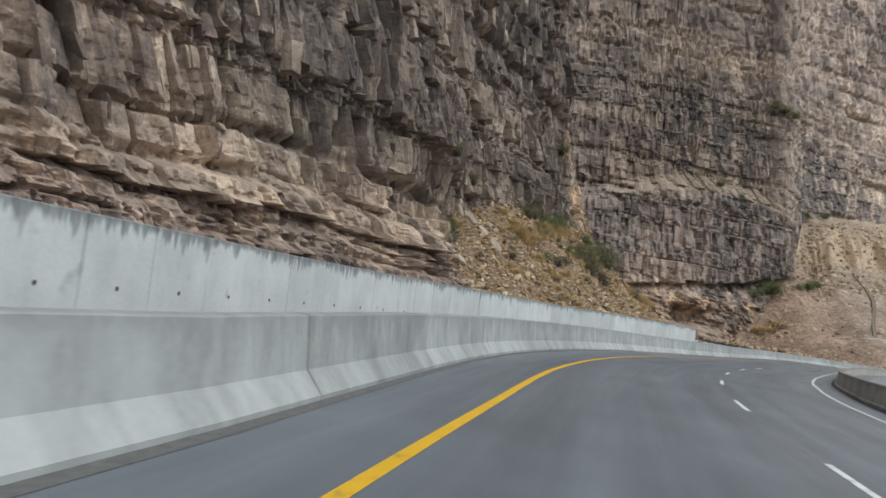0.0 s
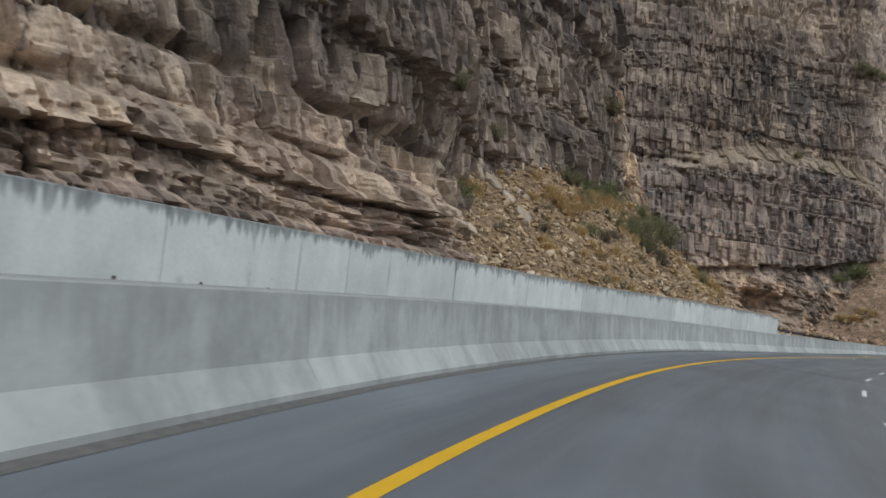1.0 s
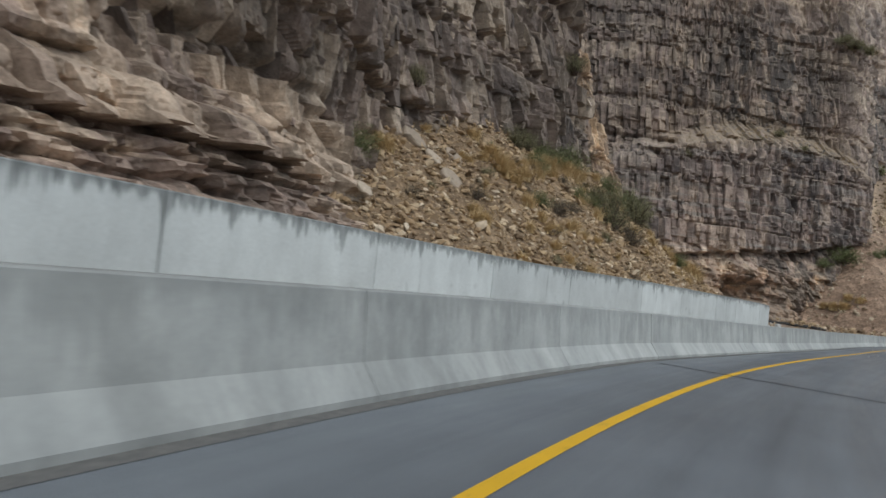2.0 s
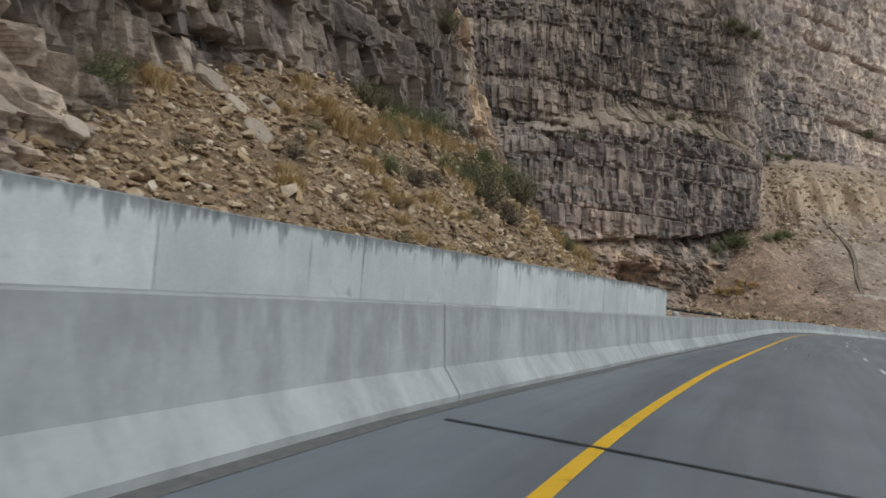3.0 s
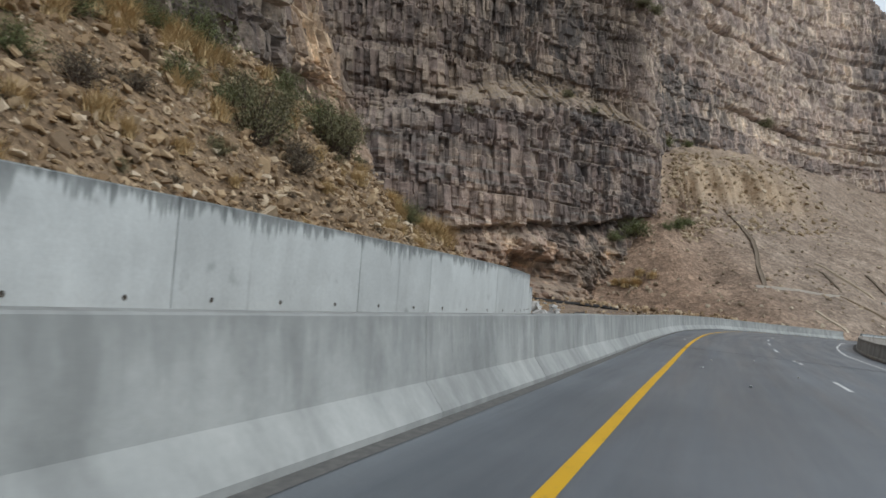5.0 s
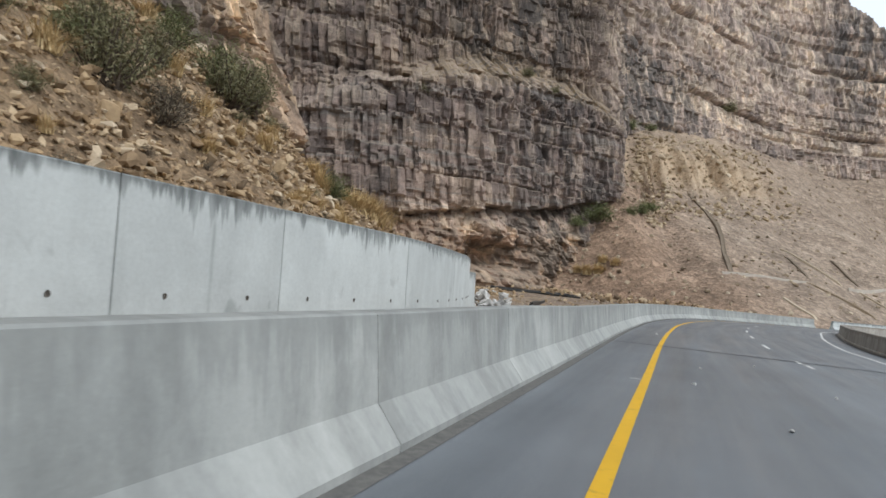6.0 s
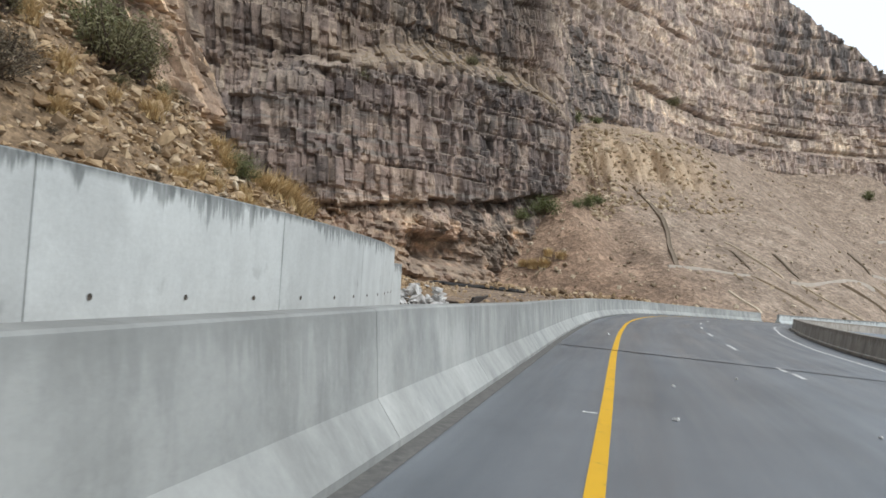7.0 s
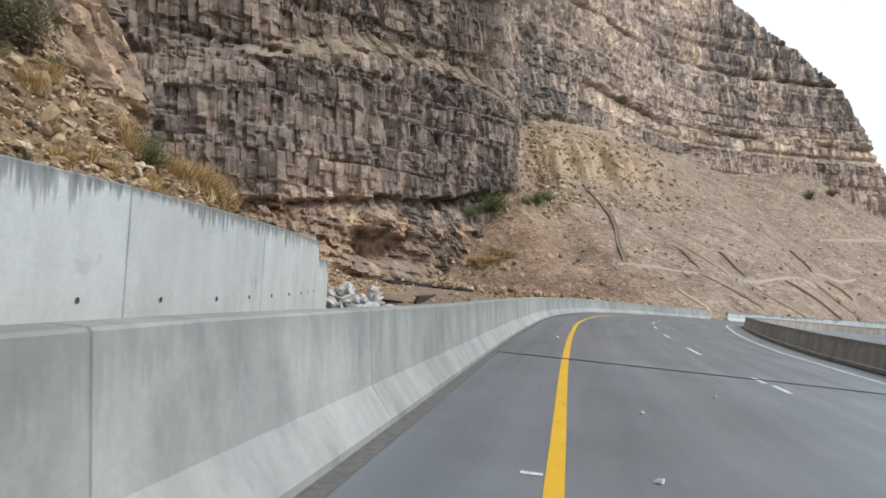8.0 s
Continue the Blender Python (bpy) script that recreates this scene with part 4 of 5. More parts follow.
fv = np.linspace(-0.03, 1.05, 190)
low = np.stack([np.interp(fk, range(8), FAN_LOW[:, i]) for i in range(3)], -1)
high = np.stack([np.interp(fk, range(8), FAN_HIGH[:, i]) for i in range(3)], -1)
FAN = low[:, None] + (high - low)[:, None] * fv[None, :, None]
scarp_here = np.clip(np.minimum(fk - 1.2, 3.9 - fk) * 2, 0, 1)[:, None]  # an eroded bank high on the fan
lip = 0.74 + 0.3 * (fbm(fk * 6, fk * 0, 3, 83) - 0.5)[:, None]
step_up = 1 / (1 + np.exp(-(fv[None] - lip) / 0.03))
flutes = fbm(fk * 26, fk * 0, 3, 84)[:, None]
FAN[..., 2] += scarp_here * (11.0 * (step_up - np.clip(fv[None] / 1.0, 0, 1)) * np.clip(1.3 - fv[None], 0, 1) + (0.5 * (flutes - 0.5) + 1.4 * (fbm(fk[:, None] * 16, fv[None] * 40 + 0 * fk[:, None], 3, 85) - 0.5)) * np.exp(-(((fv[None] - lip) / 0.09) ** 2)))
FAN[..., 2] += 1.5 * (fbm(FAN[..., 0] / 14, FAN[..., 1] / 14, 4, 81) - 0.5) + 0.7 * (fbm(FAN[..., 0] / 2.5, FAN[..., 1] / 2.5, 3, 82) - 0.5)
tagged(mesh_object("gravel_fan", FAN.reshape(-1, 3), grid_faces(260, 190), M_FAN, smooth=True), "tan gravel fan spread below the far cliff", "slope", kind="structure")

# ---- rubble bank at the foot of the dark buttress ----
bu, bv = np.arange(far.near(12, 177), far.near(76, 178), 0.5), np.linspace(0, 1, 30)
BU, BV = np.meshgrid(bu, bv, indexing="ij")
bank_x = np.interp(BU, far.s, far.p[:, 0])
bank_h = 3.6 + 3.5 * (fbm(BU / 8, BU * 0, 3, 86) - 0.5) - 3.2 * np.exp(-(((bank_x - 52) / 4.5) ** 2))
BANK = far.place(BU, bank_h * (1 - BV) ** 1.4 - 1.2 * BV + 0.9 * (fbm(BU / 3, BV * 5, 3, 87) - 0.5), 0 * BU)
far_n = np.stack([np.interp(BU, far.s, far.n[:, c]) for c in (0, 1)], -1)
foot_xy = np.stack([np.interp(BU, far.s, far.p[:, c]) for c in (0, 1)], -1) + far_n * (1.0 + 9.0 * BV + 1.5 * (fbm(BU / 4, BV * 4, 2, 88) - 0.5))[..., None]
BANK = np.concatenate([foot_xy, BANK[..., 2:]], -1)
tagged(mesh_object("rubble_bank", BANK.reshape(-1, 3), grid_faces(len(bu), len(bv)), M_GROUND, smooth=True), "brown bank of earth and rubble under the dark buttress", "slope", kind="structure")

# ---- loose rock, shrubs and grass ----
def part(name, verts, faces, mat, parent, label=""):
    ob = mesh_object(name, verts, faces, mat)
    ob.parent = parent
    return tagged(ob, label) if label else ob


CUBE = np.array([(x, y, z) for x in (-1, 1) for y in (-1, 1) for z in (-1, 1)], float)
CUBE_FACES = np.array([(0, 1, 3, 2), (4, 6, 7, 5), (0, 4, 5, 1), (2, 3, 7, 6), (0, 2, 6, 4), (1, 5, 7, 3)])


def stone_shape(r, flat=0.6):
    """A chipped angular stone about one metre across: jittered corners, each wall a low pyramid."""
    v = CUBE * (0.5, 0.42, 0.5 * flat) + r.normal(0, 0.1, (8, 3))
    mids = np.array([v[f].mean(0) for f in CUBE_FACES])
    mids += mids * r.uniform(0.05, 0.5, (6, 1)) + r.normal(0, 0.04, (6, 3))
    verts = np.vstack([v, mids])
    faces = [(f[k], f[(k + 1) % 4], 8 + n) for n, f in enumerate(CUBE_FACES) for k in range(4)]
    return verts, np.array(faces)


def slab_shape(r):
    """A worn tablet of rock one metre long: an uneven outline with a rounded rim."""
    n = 11
    a = np.linspace(0, 2 * math.pi, n, endpoint=False) + r.normal(0, 0.12, n)
    out = r.uniform(0.82, 1.1, n)
    ring = np.stack([np.sign(np.cos(a)) * np.abs(np.cos(a)) ** 0.75 * 0.5 * out, np.sign(np.sin(a)) * np.abs(np.sin(a)) ** 0.75 * 0.33 * out], 1)
    v = [(*(ring[k] * f), h + 0.012 * r.normal()) for f, h in ((0.78, -0.09), (1.0, -0.04), (0.98, 0.05), (0.86, 0.09)) for k in range(n)] + [(0.04, 0.02, 0.1)]
    f = [(m * n + k, m * n + (k + 1) % n, (m + 1) * n + (k + 1) % n, (m + 1) * n + k) for m in range(3) for k in range(n)] + [(3 * n + k, 3 * n + (k + 1) % n, 4 * n) for k in range(n)]
    return np.array(v), f


def turned(v, r, tilt=0.5):
    a, b, c = r.uniform(0, 6.3), r.normal(0, tilt), r.normal(0, tilt)
    m = np.array(Euler((b, c, a)).to_matrix())
    return v @ m.T


def chip_shape(r, flat):
    """A small splinter: a squashed, skewed octahedron."""
    v = np.array([(0.5, 0, 0), (0, 0.5, 0), (-0.5, 0, 0), (0, -0.5, 0), (0, 0, 0.5 * flat), (0, 0, -0.5 * flat)]) * r.uniform(0.7, 1.4, (6, 1)) + r.normal(0, 0.07, (6, 3))
    return v, np.array([(k, (k + 1) % 4, 4) for k in range(4)] + [((k + 1) % 4, k, 5) for k in range(4)])


def stones(name, places, sizes, mat, label, seed, flat=0.6, cheap=False):
    r = np.random.default_rng(seed)
    shapes = [(chip_shape if cheap else stone_shape)(r, flat) for _ in range(14)]
    vs, fs, n = [], [], 0
    for k, (p, s) in enumerate(zip(places, sizes)):
        v, f = shapes[k % 14]
        fs.append(f + n)
        n += len(v)
        vs.append(turned(v, r) * s * r.uniform(0.75, 1.25, 3) + p)
    ob = mesh_object(name, np.vstack(vs), np.vstack(fs), mat)
    return tagged(ob, label, "stones", kind="stuff")


TAL = TALUS.reshape(-1, 3)


def talus_z(x, y):
    k = np.argpartition((TAL[:, 0] - x) ** 2 + (TAL[:, 1] - y) ** 2, 4)[:4]
    return float(TAL[k, 2].mean())


# debris over the talus: coarse angular stones, and finer chips between them
r = np.random.default_rng(31)
cells = TALUS[:, 6:-2].reshape(-1, 3)
pick = r.integers(0, len(cells), 23000)
where = cells[pick] + r.normal(0, 0.15, (23000, 3)) * (1, 1, 0.25)
size = 0.12 + 0.32 * r.random(23000) ** 2.4 + 0.35 * r.random(23000) * (r.random(23000) < 0.04)
stones("talus_debris", where, size, M_STONE, "orange-brown angular stones covering the slope behind the wall", 32, 0.42)
pick = r.integers(0, len(cells), 52000)
where = cells[pick] + r.normal(0, 0.15, (52000, 3)) * (1, 1, 0.15) + (0, 0, 0.02)
stones("talus_chips", where, 0.08 + 0.16 * r.random(52000) ** 1.5, M_STONE, "fine rock chips between the stones of the slope", 33, 0.5, cheap=True)


# single boulders and slabs that stand out
M_SLAB = stone_material("pale_slab", [(0.0, (0.33, 0.27, 0.21)), (1.0, (0.47, 0.39, 0.305))])
BOULDERS = [(1.6, 66.7, 8.9, 1.9, "long pale rock slab lying on the slope"), (4.2, 65.3, 6.6, 1.9, "pale flat rock slab sunk into debris"), (3.9, 68.1, 8.4, 1.4, "pale flat rock slab sunk into debris"),
            (2.9, 66.2, 7.9, 1.2, "tan broken rock slab among debris"), (-0.4, 53.9, 4.7, 1.1, "grey rock slab at the cliff foot"), (1.1, 55.3, 4.5, 0.9, "grey rock slab at the cliff foot"), (2.9, 61.7, 4.5, 1.3, "grey rock slab sunk into the slope"),
            (11.9, 69.2, 3.9, 0.6, "tan boulder on the debris slope"), (13.0, 73.8, 5.0, 0.6, "tan boulder on the debris slope"), (9.6, 72.3, 6.6, 0.6, "pale angular boulder beside a green shrub"), (15.4, 79.6, 6.2, 0.6, "tan boulder on the debris slope"),
            (8.0, 66.5, 5.2, 0.6, "brown boulder on the debris slope"), (6.0, 62.0, 4.0, 0.6, "brown boulder on the debris slope"), (20.4, 90.0, 7.0, 0.8, "brown boulder on the steep debris bank")]
slab_up = np.array((0.6, -0.48, 0.64)) / np.linalg.norm((0.6, -0.48, 0.64))
slab_long = np.array((0.85, 0.2, -0.45)) - slab_up * np.dot((0.85, 0.2, -0.45), slab_up)
slab_long /= np.linalg.norm(slab_long)
SLAB_AXES = np.array([slab_long, np.cross(slab_up, slab_long), slab_up])  # slabs lie along the slope
rb = np.random.default_rng(77)
for x, y, z, s, label in BOULDERS:
    slab = "slab" in label
    v, f = slab_shape(rb) if slab else stone_shape(rb, 0.55)
    if slab:
        v = (v * s) @ SLAB_AXES
    else:
        v = turned(v, rb, 0.4) * s
    ob = mesh_object("rock_slab" if "slab" in label else "boulder", v, f, M_SLAB if "slab" in label else M_STONE)
    ob.location = (x, y, z if slab else talus_z(x, y) - 0.04 * s)
    tagged(ob, label, "rock", "boulders on the slope")


def shrub(seed, mat, spread, leaves, leaf, twigs, upright):
    """A shrub one metre across: bent twigs from the root, and small leaves in clumps along them."""
    r = np.random.default_rng(seed)
    tv, tf, lv, lf = [], [], [], []
    tips = []
    for _ in range(twigs):
        a, tilt = r.uniform(0, 6.283), r.uniform(0.1, spread)
        way = np.array([math.cos(a) * math.sin(tilt), math.sin(a) * math.sin(tilt), math.cos(tilt) * upright])
        length, p, w = r.uniform(0.35, 0.62), np.array([r.normal(0, 0.05), r.normal(0, 0.05), -0.05]), 0.012
        for step in range(4):
            q = p + way * length / 4 + r.normal(0, 0.025, 3)
            side = np.cross(way, (0.3, 0.5, 0.8))
            side /= np.linalg.norm(side)
            up = np.cross(side, way)
            n = len(tv)
            for c, ww in ((p, w), (q, w * 0.7)):
                tv.extend([c + side * ww, c - side * ww * 0.5 + up * ww, c - side * ww * 0.5 - up * ww])
            tf.extend([(n, n + 1, n + 4, n + 3), (n + 1, n + 2, n + 5, n + 4), (n + 2, n, n + 3, n + 5)])
            p, w = q, w * 0.7
            if step > 0:
                tips.append(q)
    tips = np.array(tips)
    for _ in range(leaves):
        c = tips[r.integers(len(tips))] + r.normal(0, 0.075, 3)
        d1 = r.normal(0, 1, 3)
        d1[2] = abs(d1[2]) * upright
        d1 /= np.linalg.norm(d1)
        d2 = np.cross(d1, r.normal(0, 1, 3))
        d2 /= np.linalg.norm(d2)
        s = leaf * r.uniform(0.6, 1.5)
        n = len(lv)
        lv.extend([c - d1 * s, c + d2 * s * 0.22, c + d1 * s, c - d2 * s * 0.22])
        lf.append((n, n + 1, n + 2, n + 3))
    base = new("shrub")
    part("stem", tv, tf, M_TWIG, base)
    part("foliage", lv, lf, mat, base)
    return base


def tuft(seed, mat, blades):
    """A dry grass tuft one metre across: arching blades from one root."""
    r = np.random.default_rng(seed)
    v, f = [], []
    for _ in range(blades):
        a, bend, h = r.uniform(0, 6.283), r.uniform(0.2, 1.1), r.uniform(0.35, 0.75)
        out = np.array([math.cos(a), math.sin(a), 0])
        side = np.array([-out[1], out[0], 0]) * 0.013
        root = np.array([r.normal(0, 0.1), r.normal(0, 0.1), -0.04])
        n = len(v)
        for k in range(4):
            q = k / 3
            c = root + out * bend * 0.55 * q**1.6 + np.array([0, 0, h * (q - 0.35 * bend * q * q)])
            v.extend([c - side * (1.05 - q), c + side * (1.05 - q)])
        f.extend([(n + 2 * k, n + 2 * k + 1, n + 2 * k + 3, n + 2 * k + 2) for k in range(3)])
    base = new("grass_tuft")
    part("foliage", v, f, mat, base)
    return base


def plant_out(make, name, spots, label, category, group, sink=0.05):
    rr = np.random.default_rng(len(spots) + 3)
    masters = [make(k) for k in range(2)]
    for n, (x, y, size, z) in enumerate(spots):
        m = Matrix.LocRotScale((x, y, z - sink * size), Euler((0, 0, rr.uniform(0, 6.3))), None)
        scale = (size * rr.uniform(0.9, 1.15), size * rr.uniform(0.9, 1.15), size * rr.uniform(0.85, 1.1))
        ob = masters[n] if n < 2 else copy_thing(masters[n % 2], Matrix())
        ob.name = name
        ob.matrix_basis = m @ Matrix.Diagonal((*scale, 1))
        tagged(ob, label, category, group)


def on_talus(spots):
    return [(x, y, s, talus_z(x, y)) for x, y, s in spots]


GREEN = on_talus([(9.3, 76.7, 2.2), (9.5, 71.7, 1.7), (12.6, 78.5, 2.2), (12.2, 85.0, 3.6), (9.6, 80.2, 2.3), (14.2, 81.4, 1.7), (18.3, 90.8, 3.4), (16.1, 89.3, 2.5), (24.0, 94.0, 2.0), (10.8, 81.6, 2.0)])
plant_out(lambda k: shrub(40 + k, M_GREEN, 1.2, 4200, 0.024, 60, 1.1), "shrub", GREEN + [(-0.3, 60.0, 2.2, 6.6)], "leafy dark green shrub on the rocky slope", "shrub", "green shrubs")
OLIVE = on_talus([(14.6, 82.9, 2.5), (18.7, 89.6, 3.8), (19.6, 91.2, 3.1), (7.6, 77.0, 2.3), (16.2, 85.6, 2.2), (15.5, 81.1, 3.4)])
plant_out(lambda k: shrub(50 + k, M_OLIVE, 1.0, 3400, 0.025, 75, 1.3), "shrub", OLIVE + [(8.6, 78.3, 1.6, 11.3), (-0.3, 51.1, 1.5, 11.4), (12.7, 95.2, 2.8, 22.2), (1.4, 66.4, 1.6, 12.0)], "olive-grey shrub growing among debris", "shrub", "olive shrubs")
DRY = on_talus([(10.9, 73.1, 2.2), (17.3, 81.5, 2.0), (17.3, 82.6, 2.4), (5.6, 65.0, 1.5), (2.6, 60.5, 1.4), (12.0, 75.4, 1.5)])
plant_out(lambda k: shrub(60 + k, M_DRYBUSH, 1.3, 1500, 0.026, 80, 0.9), "dry_shrub", DRY, "leafless grey-brown shrub on the debris slope", "shrub", "dry shrubs")
STRAW = on_talus([(6.0, 71.7, 2.0), (6.6, 70.9, 2.2), (7.6, 71.4, 2.0), (9.7, 77.8, 2.0), (10.3, 79.0, 2.4), (9.0, 76.0, 1.8), (6.1, 62.6, 1.8), (11.8, 82.0, 2.2), (12.6, 83.4, 2.4), (8.3, 73.0, 1.8), (7.0, 70.7, 1.7), (7.3, 72.3, 1.6), (10.7, 82.4, 1.7), (13.4, 85.6, 1.8), (11.0, 83.6, 1.5), (16.7, 86.5, 1.6), (12.5, 72.4, 1.2), (23.5, 93.4, 1.6), (5.6, 63.5, 1.3), (8.2, 74.6, 1.5),
                  (9.8, 79.2, 1.4), (25.4, 96.5, 2.8), (26.6, 98.4, 3.2), (24.6, 95.6, 2.2), (27.4, 100.2, 2.8), (26.2, 97.4, 2.6), (25.8, 99.0, 2.4), (14.9, 84.0, 1.2), (18.0, 92.5, 1.3), (8.8, 77.8, 1.3)])
plant_out(lambda k: tuft(70 + k, M_STRAW, 420), "grass_tuft", STRAW, "tuft of dry straw-coloured grass on the slope", "grass", "dry grass tufts")

rg = np.random.default_rng(123)
wild = TALUS[(TU > s_near(17.8, 51.9)) & (TU < S_CUT + 4) & (TOFF > foot + 1) & (TOFF < foot + 12)]
spots = [(x, y, rg.uniform(0.8, 1.9), z) for x, y, z in wild[rg.integers(0, len(wild), 70)]]
plant_out(lambda k: tuft(170 + k, M_STRAW, 260), "grass_tuft", spots, "small dry grass tuft between stones on the slope", "grass", "dry grass tufts")
spots = [(x, y, rg.uniform(0.6, 1.3), z) for x, y, z in wild[rg.integers(0, len(wild), 26)]]
plant_out(lambda k: shrub(180 + k, M_DRYBUSH, 1.3, 1200, 0.028, 60, 0.8), "dry_shrub", spots, "low grey-brown twiggy shrub between stones", "shrub", "dry shrubs")
spots = [(x, y, rg.uniform(0.6, 1.2), z) for x, y, z in wild[rg.integers(0, len(wild), 14)]]
plant_out(lambda k: shrub(190 + k, M_OLIVE, 1.2, 2000, 0.03, 40, 0.9), "shrub", spots, "low olive-green shrub between stones", "shrub", "olive shrubs")

# shrubs at the foot of the far cliff and on its ledges
FARBUSH = [(77.0, 176.0, 6.0, 14.8), (86.5, 177.2, 3.6, 17.2), (89.0, 178.5, 2.8, 18.0), (98.5, 208.5, 4.2, 39.6), (105.5, 212.0, 3.0, 41.0), (83.5, 176.5, 2.6, 16.2), (73.0, 175.0, 3.0, 13.2), (203.1, 226.8, 4.2, 36.3), (212.9, 227.4, 3.8, 38.5)]
plant_out(lambda k: shrub(80 + k, M_GREEN, 1.2, 1800, 0.04, 40, 1.0), "shrub", FARBUSH, "dark green shrub below the far cliff", "shrub", "shrubs below the far cliff")

LEDGEBUSH = [(79.2, 185.4, 4.5, 61.4), (76.3, 184.8, 3.8, 62.0), (82.0, 186.0, 3.4, 60.6), (138.6, 231.5, 5.0, 54.6), (212.2, 240.6, 1.8, 82.0), (208.2, 241.6, 1.6, 85.2), (216.3, 237.6, 1.6, 78.4), (62.9, 178.6, 2.6, 38.9), (53.9, 174.2, 2.4, 35.9), (43.0, 170.8, 2.4, 31.1), (57.5, 175.0, 2.2, 36.6), (68.0, 178.5, 2.4, 36.4)]
plant_out(lambda k: shrub(84 + k, M_OLIVE, 1.3, 1500, 0.045, 40, 0.8), "shrub", LEDGEBUSH, "low olive shrub on a ledge of the far cliff", "shrub", "shrubs on the ledges")

# ---- wall fittings: form-tie holes ----
# shallow discs proud of the wall; their dark colour paints the recess shade
HOLE_V = [(0.042 * math.cos(k * math.pi / 5), 0.0, 0.042 * math.sin(k * math.pi / 5)) for k in range(10)] + [(0.03 * math.cos(k * math.pi / 5), 0.007, 0.03 * math.sin(k * math.pi / 5)) for k in range(10)]
HOLE_F = [(k, (k + 1) % 10, 10 + (k + 1) % 10, 10 + k) for k in range(10)] + [tuple(range(19, 9, -1))]
hole_mesh = None
for s0 in np.arange(145.8 + 0.9 - 54 * 1.8, S_WEND - 0.5, 1.8):
    off = float(np.interp(s0, W_S, W_OFF)) - 0.012
    p, q = at(s0, off), at(s0 + 0.1, off)
    if hole_mesh is None:
        ob = mesh_object("tie_hole", HOLE_V, HOLE_F, M_HOLE)
        hole_mesh = ob.data
    else:
        ob = new("tie_hole", hole_mesh)
    ob.matrix_world = Matrix.LocRotScale((p[0], p[1], float(np.interp(s0, [100, 135], [0.69, 0.8]))), Euler((0, 0, math.atan2(q[1] - p[1], q[0] - p[0]))), None)
    ob.parent = wall

# ---- beyond the wall's end ----
rp = np.random.default_rng(90)
pile = np.stack([33.7 + rp.normal(0, 1.9, 420), 95.2 + rp.normal(0, 1.9, 420), np.zeros(420)], 1)
pile[:, 2] = -0.45 + 1.6 * np.exp(-(((pile[:, 0] - 33.0) / 1.9) ** 2) - ((pile[:, 1] - 94.2) / 2.0) ** 2) * rp.uniform(0.3, 1.0, 420)
stones("rubble_pile", pile, 0.16 + 0.42 * rp.random(420) ** 2, M_WHITEROCK, "heap of broken white concrete rubble on the ground", 91, 0.3)


def tube(name, points, radius, mat, label, category, sides=8):
    v, f = [], []
    p = np.array(points, float)
    for i in range(len(p)):
        d = p[min(i + 1, len(p) - 1)] - p[max(i - 1, 0)]
        d /= np.linalg.norm(d)
        s = np.cross(d, (0, 0, 1))
        s /= np.linalg.norm(s)
        u = np.cross(s, d)
        for k in range(sides):
            a = 2 * math.pi * k / sides
            v.append(p[i] + radius * (math.cos(a) * s + math.sin(a) * u))
    for i in range(len(p) - 1):
        f.extend([(i * sides + k, i * sides + (k + 1) % sides, (i + 1) * sides + (k + 1) % sides, (i + 1) * sides + k) for k in range(sides)])
    f.append(tuple(range(sides)))
    f.append(tuple(range(len(v) - 1, len(v) - sides - 1, -1)))
    return tagged(mesh_object(name, v, f, mat), label, category)


for k in range(3):
    tube("pipe", [(44.5 + 1.2 * n + 0.3 * k, 118.5 + 2.6 * n + 0.6 * k, -0.25 + 0.16 * k + 0.05 * math.sin(n)) for n in range(8)], 0.14, M_PIPE, "long black plastic pipe lying on bare earth", "pipe")

# stones strewn on the flat and along the fan's foot
rs = np.random.default_rng(95)
line = np.linspace(0, 1, 420)
spots = np.stack([58 + 32 * line + rs.normal(0, 1.2, 420), 158 - 12 * line + rs.normal(0, 2.5, 420), -0.5 + 0.9 * rs.random(420)], 1)
spots[:, 2] += 0.8 * earth_rise(spots[:, 0], spots[:, 1])
stones("strewn_stones", spots, 0.16 + 0.55 * rs.random(420) ** 3, M_STONE, "row of pale stones along the foot of the fan", 96)
flat_spots = np.stack([rs.uniform(34, 84, 900), rs.uniform(96, 156, 900), np.full(900, -0.72)], 1)
flat_spots[:, 2] += earth_rise(flat_spots[:, 0], flat_spots[:, 1])
inside = np.array([at(s_near(x, y), 0.0) for x, y in flat_spots[:, :2]])
flat_spots = flat_spots[np.hypot(*(flat_spots[:, :2] - inside).T) > 6]
stones("field_stones", flat_spots, 0.12 + 0.4 * rs.random(len(flat_spots)) ** 4, M_STONE, "small stones scattered over bare brown earth", 97)
fan_cells = FAN[:, 4:-4].reshape(-1, 3)
pick = rs.integers(0, len(fan_cells), 4500)
stones("fan_stones", fan_cells[pick] + rs.normal(0, 0.4, (4500, 3)) * (1, 1, 0.2), 0.1 + 0.6 * rs.random(4500) ** 5, M_FANSTONE, "stones scattered over the tan gravel fan", 98)


scarp_cells = FAN[50:140, 100:165].reshape(-1, 3)
pick = rs.integers(0, len(scarp_cells), 1700)
stones("scarp_stones", scarp_cells[pick] + rs.normal(0, 0.4, (1700, 3)) * (1, 1, 0.2), 0.2 + 0.8 * rs.random(1700) ** 3, M_SCARPSTONE, "pale broken stones below the eroded bank", 198)


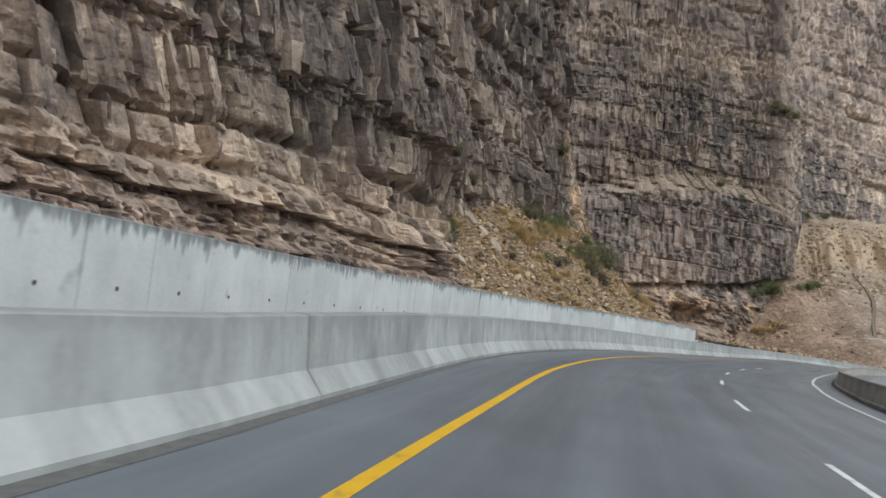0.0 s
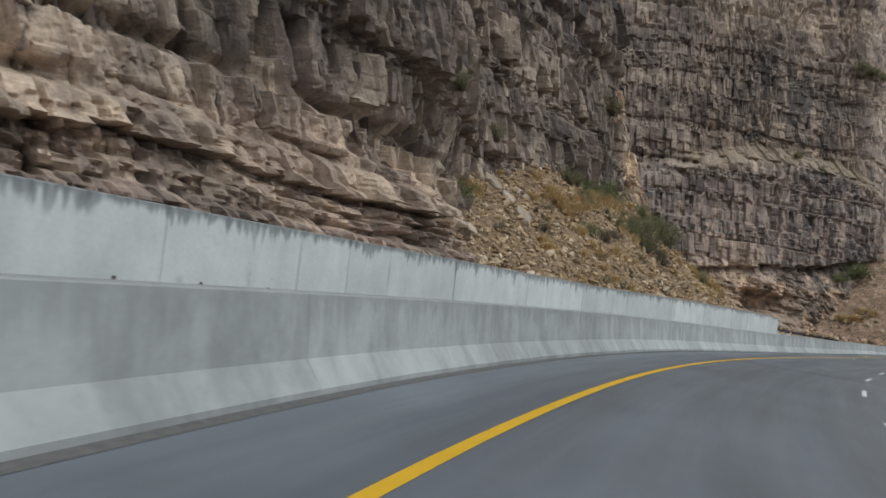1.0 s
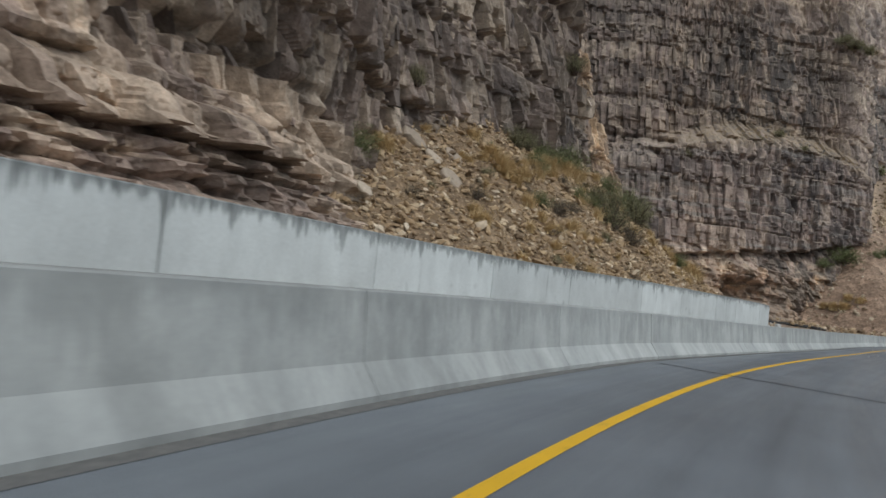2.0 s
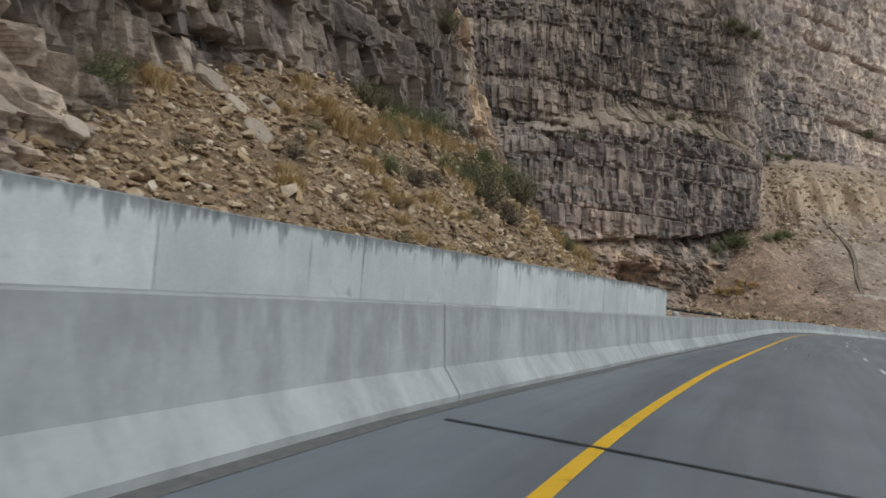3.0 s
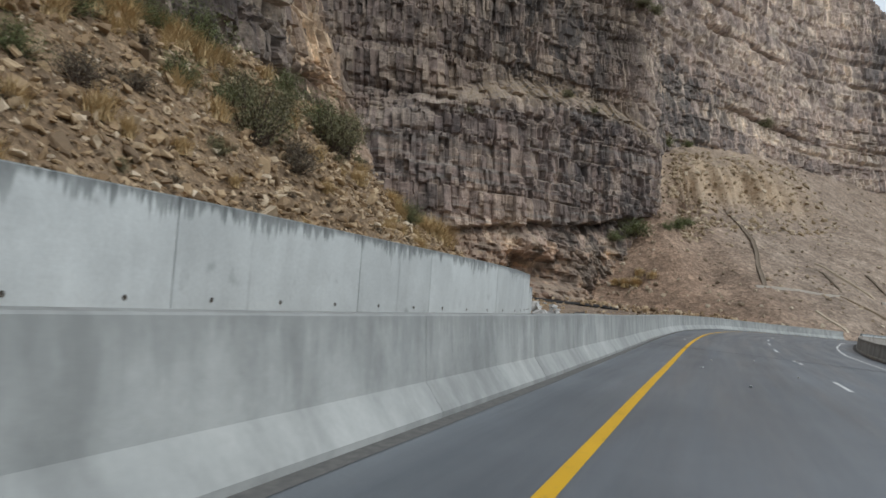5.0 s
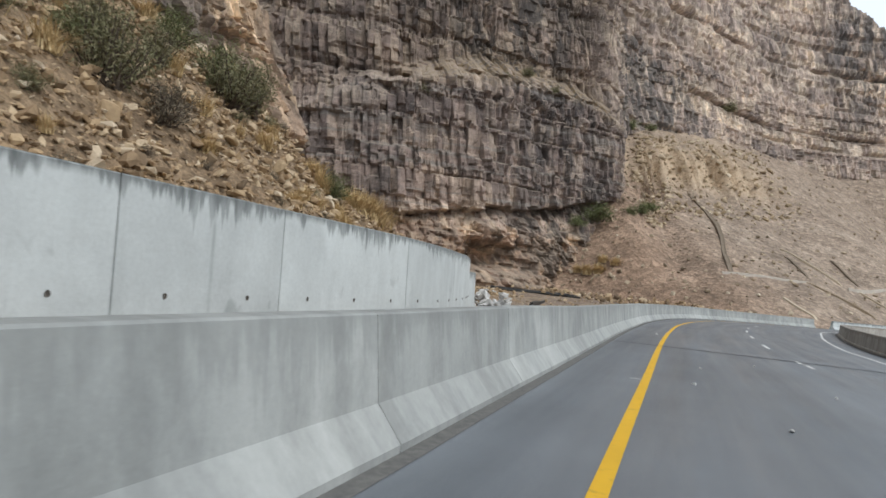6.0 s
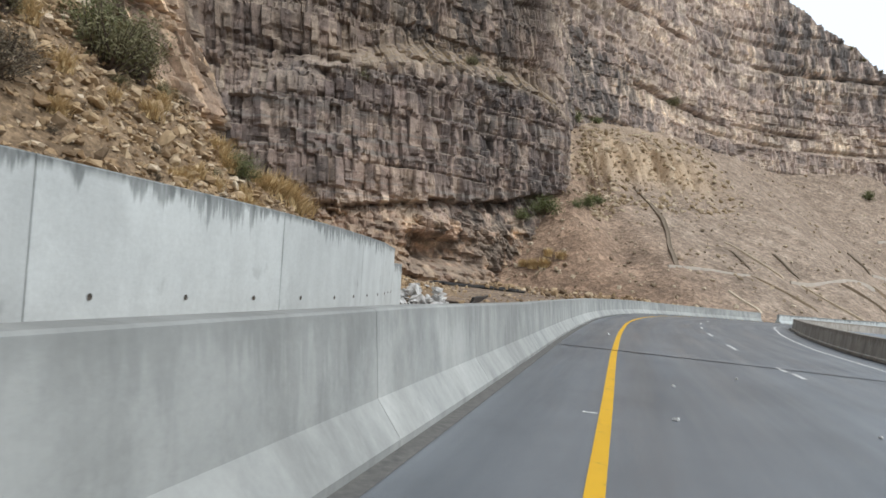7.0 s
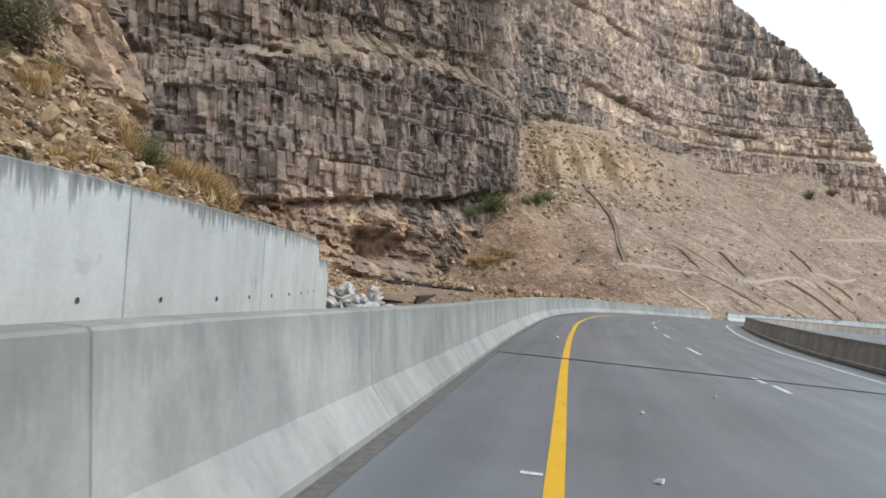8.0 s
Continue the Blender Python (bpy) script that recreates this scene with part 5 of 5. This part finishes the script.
# drainage lines on the fan
def fan_at(x, y):
    flat = FAN.reshape(-1, 3)
    k = np.argpartition((flat[:, 0] - x) ** 2 + (flat[:, 1] - y) ** 2, 3)[:3]
    return float(flat[k, 2].max())


def ribbon(name, pts, width, height, mat, label, category):
    """A strip with raised edges laid over the fan."""
    p = np.array(pts, float)
    n = 24
    k = np.linspace(0, len(p) - 1, n)
    x, y = np.interp(k, range(len(p)), p[:, 0]), np.interp(k, range(len(p)), p[:, 1])
    z = np.array([fan_at(a, b) for a, b in zip(x, y)])
    fair = np.polyval(np.polyfit(k, z, 3), k)
    z = 0.5 * (fair + np.convolve(np.pad(z, 4, mode="edge"), np.ones(9) / 9, "valid")) + 0.3 * np.abs(z - fair).max() * (width < 0.5) + 0.08
    z[-3:] -= np.array((0.1, 0.3, 0.7)) * (width > 0.25)  # ditches run out into the gravel
    d = np.stack([np.gradient(x), np.gradient(y)], 1)
    d /= np.linalg.norm(d, axis=1, keepdims=True)
    s = np.stack([-d[:, 1], d[:, 0]], 1)
    v, f = [], []
    prof = [(-0.7, -1.6), (-0.5, height * 0.8), (-0.4, height), (-0.2, height * 0.7), (0.2, height * 0.7), (0.4, height), (0.5, height * 0.8), (0.7, -1.6)]
    for i in range(n):
        for o, h in prof:
            v.append((x[i] + s[i, 0] * o * width, y[i] + s[i, 1] * o * width, z[i] + h))
    for i in range(n - 1):
        f.extend([(i * 8 + j, (i + 1) * 8 + j, (i + 1) * 8 + j + 1, i * 8 + j + 1) for j in range(7)])
    return tagged(mesh_object(name, v, f, mat), label, category, kind="structure")


ribbon("ditch", [(104.6, 191.5), (104.7, 185.9), (103.0, 179.0), (99.8, 172.5), (96.6, 167.0), (92.8, 159.1)], 0.75, 0.3, M_DITCH, "dark stone-lined ditch running down the gravel fan", "ditch")
for a, c in (((111.5, 169.9), (109.3, 161.6)), ((125.5, 175.5), (122.7, 164.8)), ((160.2, 191.7), (160.3, 185.1)), ((162.0, 183.4), (166.3, 179.5))):
    ribbon("ditch", [a, ((a[0] + c[0]) / 2, (a[1] + c[1]) / 2), c], 0.3, 0.1, M_DITCH, "shallow dark ditch down the fan", "ditch")
for a, c in (((90.5, 158.0), (107.5, 159.5)), ((117.2, 161.6), (145.6, 170.8)), ((160.3, 184.8), (184.0, 193.9)), ((186.8, 208.0), (217.0, 211.9))):
    ribbon("drain_channel", [a, ((a[0] + c[0]) / 2, (a[1] + c[1]) / 2), c], 0.2, 0.14, M_CHANNEL, "pale concrete drain channel across the fan", "channel")
for a, c in (((107.5, 159.5), (112.6, 150.0)), ((120.4, 162.4), (123.4, 150.5)), ((132.5, 166.0), (138.8, 157.0)), ((96.5, 151.2), (97.2, 144.6)), ((113.7, 174.7), (117.5, 163.0)), ((147.0, 172.5), (156.0, 168.0))):
    ribbon("wash_track", [a, ((a[0] + c[0]) / 2, (a[1] + c[1]) / 2), c], 0.4, 0.08, M_FANSTONE, "pale wash track down the gravel fan", "ditch")

# rubble on the bank below the buttress
bank_cells = BANK.reshape(-1, 3)
pick = rs.integers(0, len(bank_cells), 3000)
stones("bank_rubble", bank_cells[pick] + rs.normal(0, 0.3, (3000, 3)) * (1, 1, 0.3), 0.25 + 1.2 * rs.random(3000) ** 2.6, M_STONE, "broken brown rock heaped under the buttress", 99, 0.45)
for k in range(5):
    tube("pipe", [(52.5 + 1.5 * n + 0.4 * k, 157.6 - 0.45 * n - 0.5 * k, 0.98 + 0.16 * (k % 2) - 0.02 * n + 0.04 * math.sin(n + k)) for n in range(8)], 0.17, M_PIPE, "long black plastic pipe lying on bare earth", "pipe")

# small pale stones lying on the asphalt
spots = [(*at(s0, o), float(road_z(s0)) + 0.02) for s0, o in ((146.5, -1.1), (143.0, -0.9), (143.6, -3.2), (160.0, 0.25), (149.0, -2.4), (139.0, -1.9))]
stones("road_stones", np.array(spots), [0.05, 0.06, 0.05, 0.08, 0.05, 0.05], M_WHITEROCK, "few small pale stones lying on the asphalt", 111)

# straw at the foot of the fan
spots = [(x, y, s, fan_at(x, y)) for x, y, s in ((72.5, 168.0, 3.0), (74.0, 167.0, 3.4), (75.4, 168.6, 2.8), (76.6, 166.4, 2.6), (71.4, 169.4, 2.4))]
plant_out(lambda k: tuft(270 + k, M_STRAW, 420), "grass_tuft", spots, "dry straw clump at the foot of the gravel fan", "grass", "dry grass tufts")
